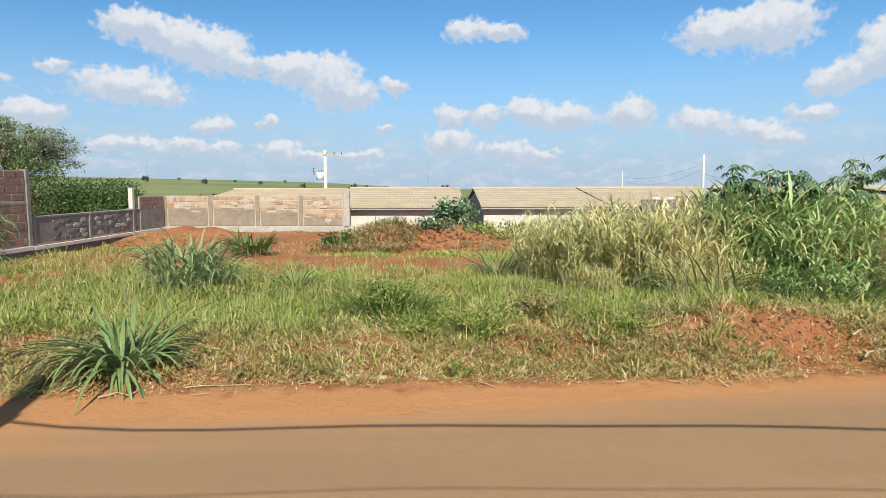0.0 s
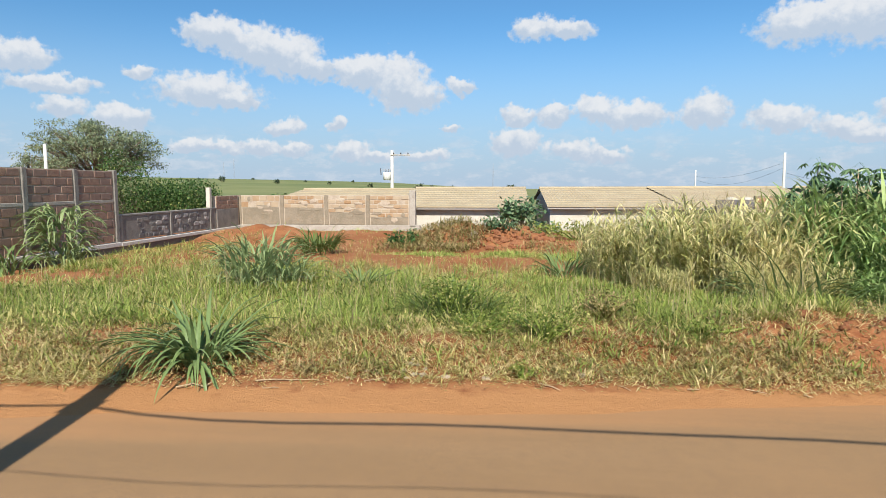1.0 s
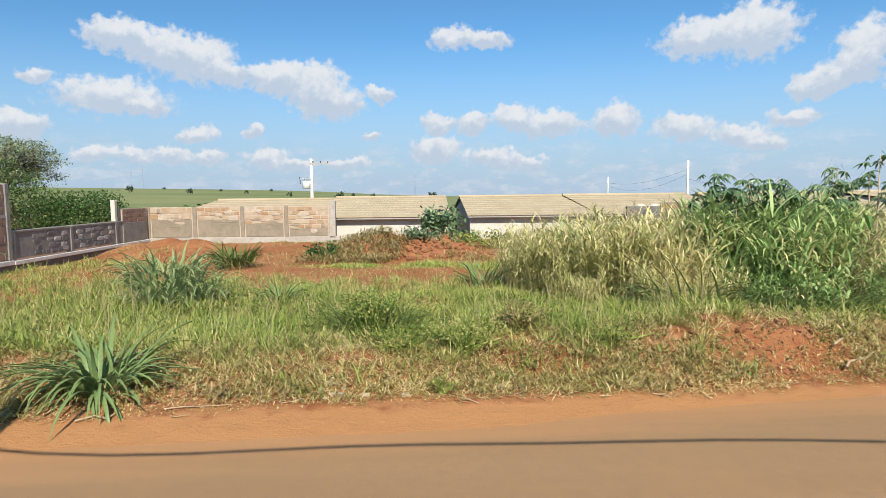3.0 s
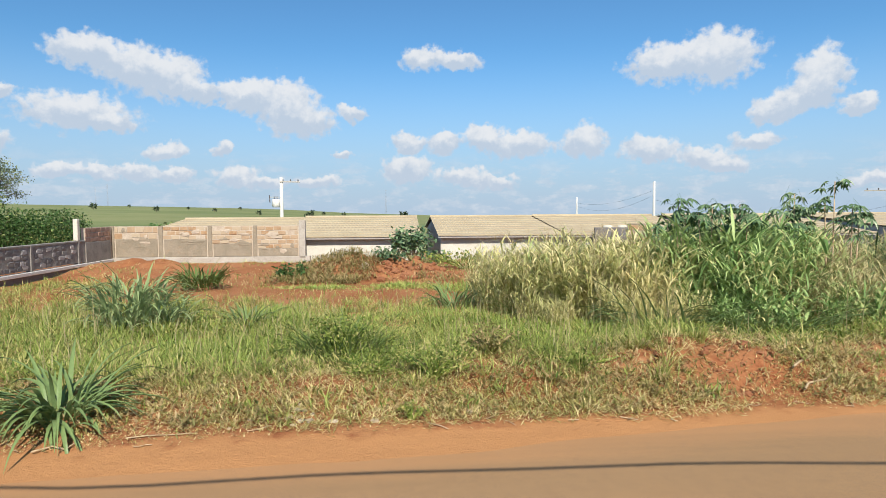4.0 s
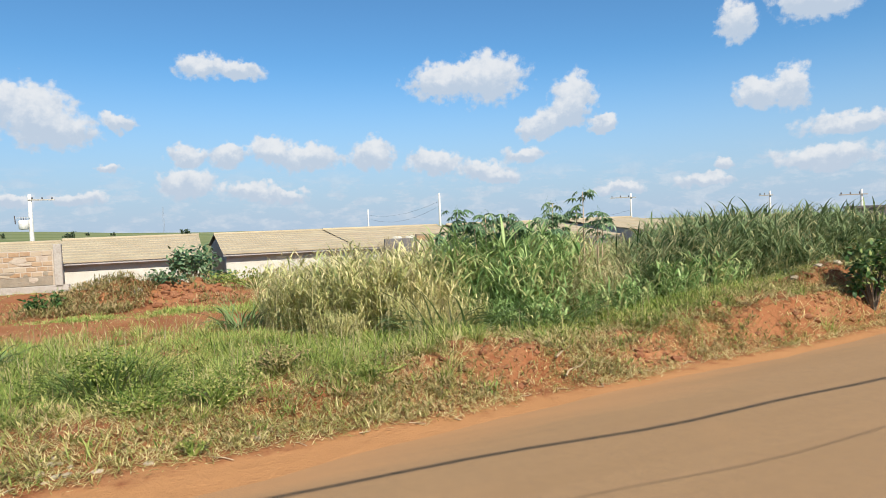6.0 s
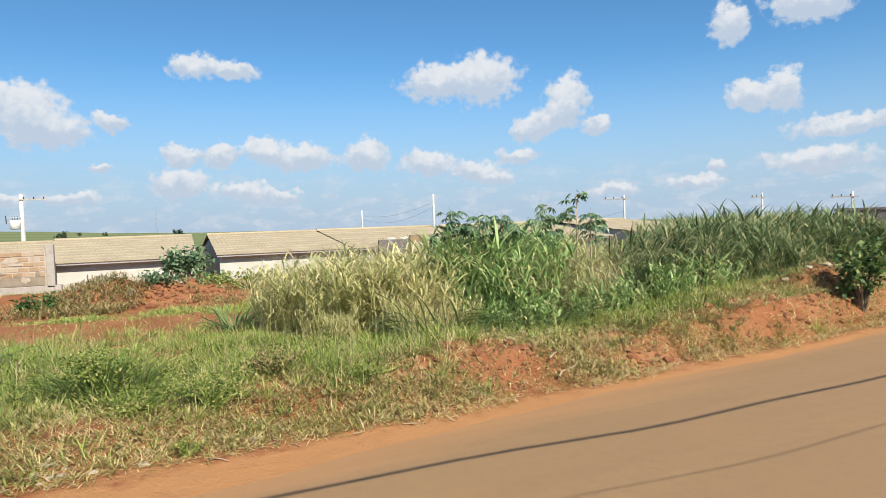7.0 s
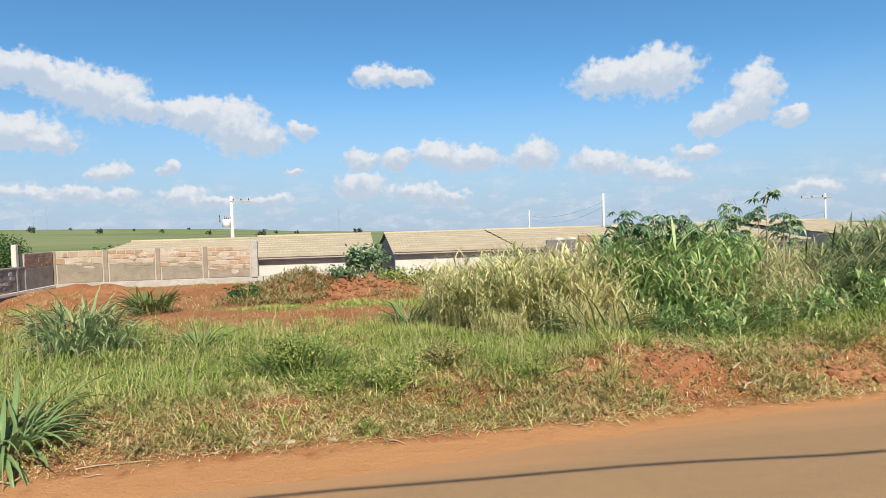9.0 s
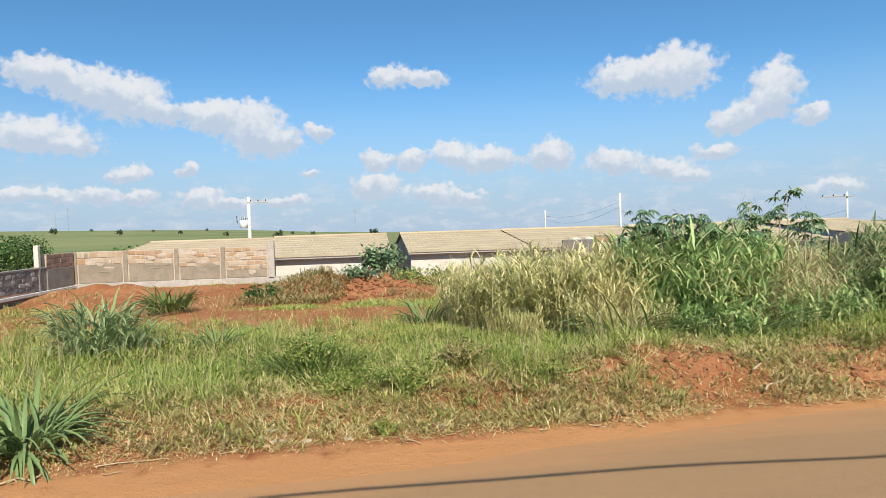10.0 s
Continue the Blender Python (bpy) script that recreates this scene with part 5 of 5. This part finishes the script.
# ---- power line ----
def power_pole(label, a, dist, el_top, arm=0.0, arm_turn=0.0, transformer=False, r=0.16):
    x, y = polar(a, dist)
    z0 = float(ground_z(x, y))
    h = 1.6 + dist * math.tan(radians(el_top)) - z0
    ob = thing("power_pole", label, "power pole", (x, y, z0), arm_turn, "power line poles")
    part("shaft", pole_of("shaft", h, r, r * 0.7, POLE), ob)
    if arm:
        part("cross_arm", box_mesh("cross_arm", (-arm if not transformer else -0.2, -0.28, h - 0.75), (arm * 0.25 if not transformer else arm, -0.14, h - 0.6), CONCRETE, 0.01), ob)
        for k in (0.1, 0.5, 0.9):
            xk = (-arm if not transformer else arm) * k
            part("insulator", rods("insulator", [([(xk, -0.2, h - 0.6), (xk, -0.2, h - 0.45), (xk, -0.2, h - 0.3)], [0.05, 0.09, 0.04])], INSULATOR, 8), ob)
    if transformer:
        part("transformer", rods("transformer", [([(-0.75, -0.2, h - 4.3), (-0.75, -0.2, h - 4.2), (-0.75, -0.2, h - 3.2), (-0.75, -0.2, h - 3.15)], [0.4, 0.55, 0.55, 0.4])], POLE, 12), ob)
        for k in (-1.0, -0.75, -0.5):
            part("bushing", rods("bushing", [([(k, -0.2, h - 3.2), (k, -0.2, h - 2.7)], [0.06, 0.04])], INSULATOR, 6), ob)
        part("bracket", box_mesh("bracket", (-1.6, -0.3, h - 2.9), (-0.1, -0.2, h - 2.8), METAL), ob)
        part("fuse", rods("fuse", [([(-1.6, -0.25, h - 3.6), (-1.65, -0.25, h - 2.6)], [0.07, 0.07])], INSULATOR, 6), ob)
    return Vector((x, y, z0 + h))


t1 = power_pole("concrete power pole with a grey transformer", 10.65, 92, 3.2, 2.6, 10, True, 0.3)
t2 = power_pole("slim concrete power pole", -22.6, 100, 2.62, 0, 0, False, 0.22)
t3 = power_pole("concrete power pole with a long side arm", -39.7, 110, 1.88, 3.4, -40, False, 0.2)
t4 = power_pole("distant concrete power pole", -16.0, 150, 1.3, 0, 0, False, 0.2)
t5 = power_pole("distant concrete power pole with a short arm", -50.6, 110, 1.55, 1.6, -40, False, 0.18)
t6 = power_pole("concrete power pole with a side arm", -56.8, 100, 1.35, 2.6, -50, False, 0.2)
t7 = power_pole("white concrete pole behind the brick wall", 38.35, 26.5, 3.2, 0, 0, False, 0.075)
for p, q, drop in ((t4, t2, 2.2), (t4, t2, 3.4), (t2, t3, 4.6)):
    pts = [tuple(p.lerp(q, k / 12) - Vector((0, 0, drop * 0.6 + drop * 0.5 * 4 * (k / 12) * (1 - k / 12)))) for k in range(13)]
    cable = new("power_cable", rods("power_cable", [(pts, [0.014] * 13)], CABLE, 4))
    tagged(cable, "thin black cable between power poles", "cable")
for a, dist, e in ((25.3, 1500, 2.1), (24.45, 1500, 2.4), (1.4, 1100, 2.0)):
    x, y = polar(a, dist)
    z0, h = 0.0, 1.6 + dist * math.tan(radians(e))
    mast = thing("lattice_mast", "distant thin grey lattice mast", "mast", (x, y, z0))
    w = 1.3
    for sx, sy in ((-1, -1), (1, -1), (1, 1), (-1, 1)):
        part("leg", rods("leg", [([(sx * w, sy * w, -10), (sx * w * 0.5, sy * w * 0.5, h)], [0.14, 0.1])], MAST, 4), mast)
    braces = []
    for k in range(14):
        za, zb = h * k / 14, h * (k + 1) / 14
        wa, wb = w * (1 - 0.5 * k / 14), w * (1 - 0.5 * (k + 1) / 14)
        braces += [([(-wa, -wa, za), (wb, -wb, zb)], [0.07, 0.07]), ([(wa, -wa, za), (-wb, -wb, zb)], [0.07, 0.07])]
    part("bracing", rods("bracing", braces, MAST, 4), mast)

# the pole and cables behind the viewer, whose shadows cross the road
PX, PY = -2.32, -1.5
near_pole = thing("power_pole", "concrete power pole on the near side of the road", "power pole", (PX, PY, 0.0))
part("shaft", pole_of("shaft", 5.75, 0.13, 0.10, CONCRETE, 12), near_pole)
part("cable_clamp", box_mesh("cable_clamp", (-0.115, -0.115, 5.05), (0.115, 0.115, 5.1), METAL, 0.01), near_pole, None, "metal band clamp")
slope = math.tan(SUN_EL) * math.cos(SUN_AZ)
for y_shadow, rad in ((4.11, 0.0145), (3.22, 0.0035)):
    h = (y_shadow - PY) * slope
    pts = []
    for k in range(121):
        x = PX - 30 + 60 * k / 120
        s = abs((x - PX) / 30)
        pts.append((x, PY + 0.02 * math.sin(x * 1.1), h + (0.11 if rad > 0.01 else 0.0) * math.exp(-abs(x - PX) / 0.5) - 0.25 * s * (1 - s) + 0.035 * math.sin(x * 0.9) + 0.02 * math.sin(x * 2.3 + 1)))
    tagged(new("telephone_cable", rods("telephone_cable", [(pts, [rad] * 121)], CABLE, 6)), "black telephone cable hung from the near pole", "cable")


# ---- stones, sticks and rubble ----
def lump(name, label, x, y, size, mat, seed, flat=0.6, category="stone", group=""):
    g = np.random.default_rng(seed)
    bm = bmesh.new()
    bmesh.ops.create_icosphere(bm, subdivisions=2, radius=1.0)
    off = g.uniform(0, 50, 3)
    for v in bm.verts:
        d = 1 + 0.45 * noise.noise(v.co * 1.4 + Vector(off)) + 0.2 * noise.noise(v.co * 3.5 + Vector(off))
        v.co = Vector((v.co.x * d * size, v.co.y * d * size * g.uniform(0.99, 1.0), v.co.z * d * size * flat))
    ob = new(name, from_bm(name, bm, mat))
    ob.matrix_basis = pose(x, y, float(ground_z(x, y)) + size * flat * 0.12, 0, 0, g.uniform(0, 360))
    return tagged(ob, label, category, group)


for k in range(16):
    lump("stone", "pale broken stone lying in dry grass", -0.75 + rng.normal(0, 0.26), 5.04 + rng.normal(0, 0.08), rng.uniform(0.018, 0.042), STONE, 300 + k, group="stones at the roadside")
lump("stone", "pale round stone at the road's edge", 0.61, 5.08, 0.035, STONE, 330)
lump("stone", "tall pale stone on the soil heap", -0.85, 15.7, 0.09, STONE, 331, 1.4)
for k in range(34):
    lump("rubble", "broken pale rubble in a heap on the bank", 9.75 + rng.normal(0, 0.55), 7.0 + rng.normal(0, 0.28), rng.uniform(0.025, 0.07), STONE if k % 2 else SOIL, 340 + k, group="rubble heap")
for k in range(220):
    u = rng.random()
    x = rng.uniform(2.0, 9.8) if u < 0.85 else rng.uniform(-5.5, 2)
    y = float(verge(x)) + abs(rng.normal(0.45, 0.35))
    for _ in range(6):
        if bare(np.array([x]), np.array([y]))[0] > 0.35:
            break
        x, y = rng.uniform(1.8, 10.5), 0.0
        y = float(verge(x)) + abs(rng.normal(0.5, 0.35))
    lump("soil_clod", "crumbled clod of red soil on the bank", x, y, 0.012 + 0.055 * rng.random() ** 2, SOIL, 400 + k, 0.7, "clod", "clods of soil")
for k in range(150):
    lump("soil_clod", "clod of red soil on the cleared heap", rng.normal(0.0, 0.75), rng.normal(15.7, 0.42), 0.03 + 0.09 * rng.random() ** 2, SOIL, 600 + k, 0.7, "clod", "clods of soil")


def stick(x, y, length, turn, r, bend=0.05):
    z = float(ground_z(x, y)) + r
    c, s = math.cos(turn), math.sin(turn)
    pts = []
    for t in (-0.5, -0.2, 0.15, 0.5):
        px_, py_ = x + c * t * length - s * bend * rng.normal(), y + s * t * length + c * bend * rng.normal()
        pts.append((px_, py_, max(z, float(ground_z(px_, py_)) + r) + 0.01))
    ob = new("stick", rods("stick", [(pts, [r, r, r * 0.9, r * 0.6])], STICK, 6))
    tagged(ob, "dry broken stick lying on the ground", "stick", "sticks on the ground")


stick(4.0, 5.75, 0.45, 0.5, 0.012)
stick(3.95, 5.45, 0.5, 0.25, 0.012)
stick(-1.75, 4.72, 0.5, 0.15, 0.005, 0.02)
stick(-2.4, 4.55, 0.35, 0.6, 0.008)
stick(1.9, 4.2, 0.12, -0.5, 0.004, 0.01)
for k in range(30):
    x = rng.uniform(-4, 7)
    stick(x, float(verge(x)) + rng.normal(0.03, 0.1), rng.uniform(0.06, 0.2), rng.uniform(-1.2, 1.2), rng.uniform(0.003, 0.005), 0.02)
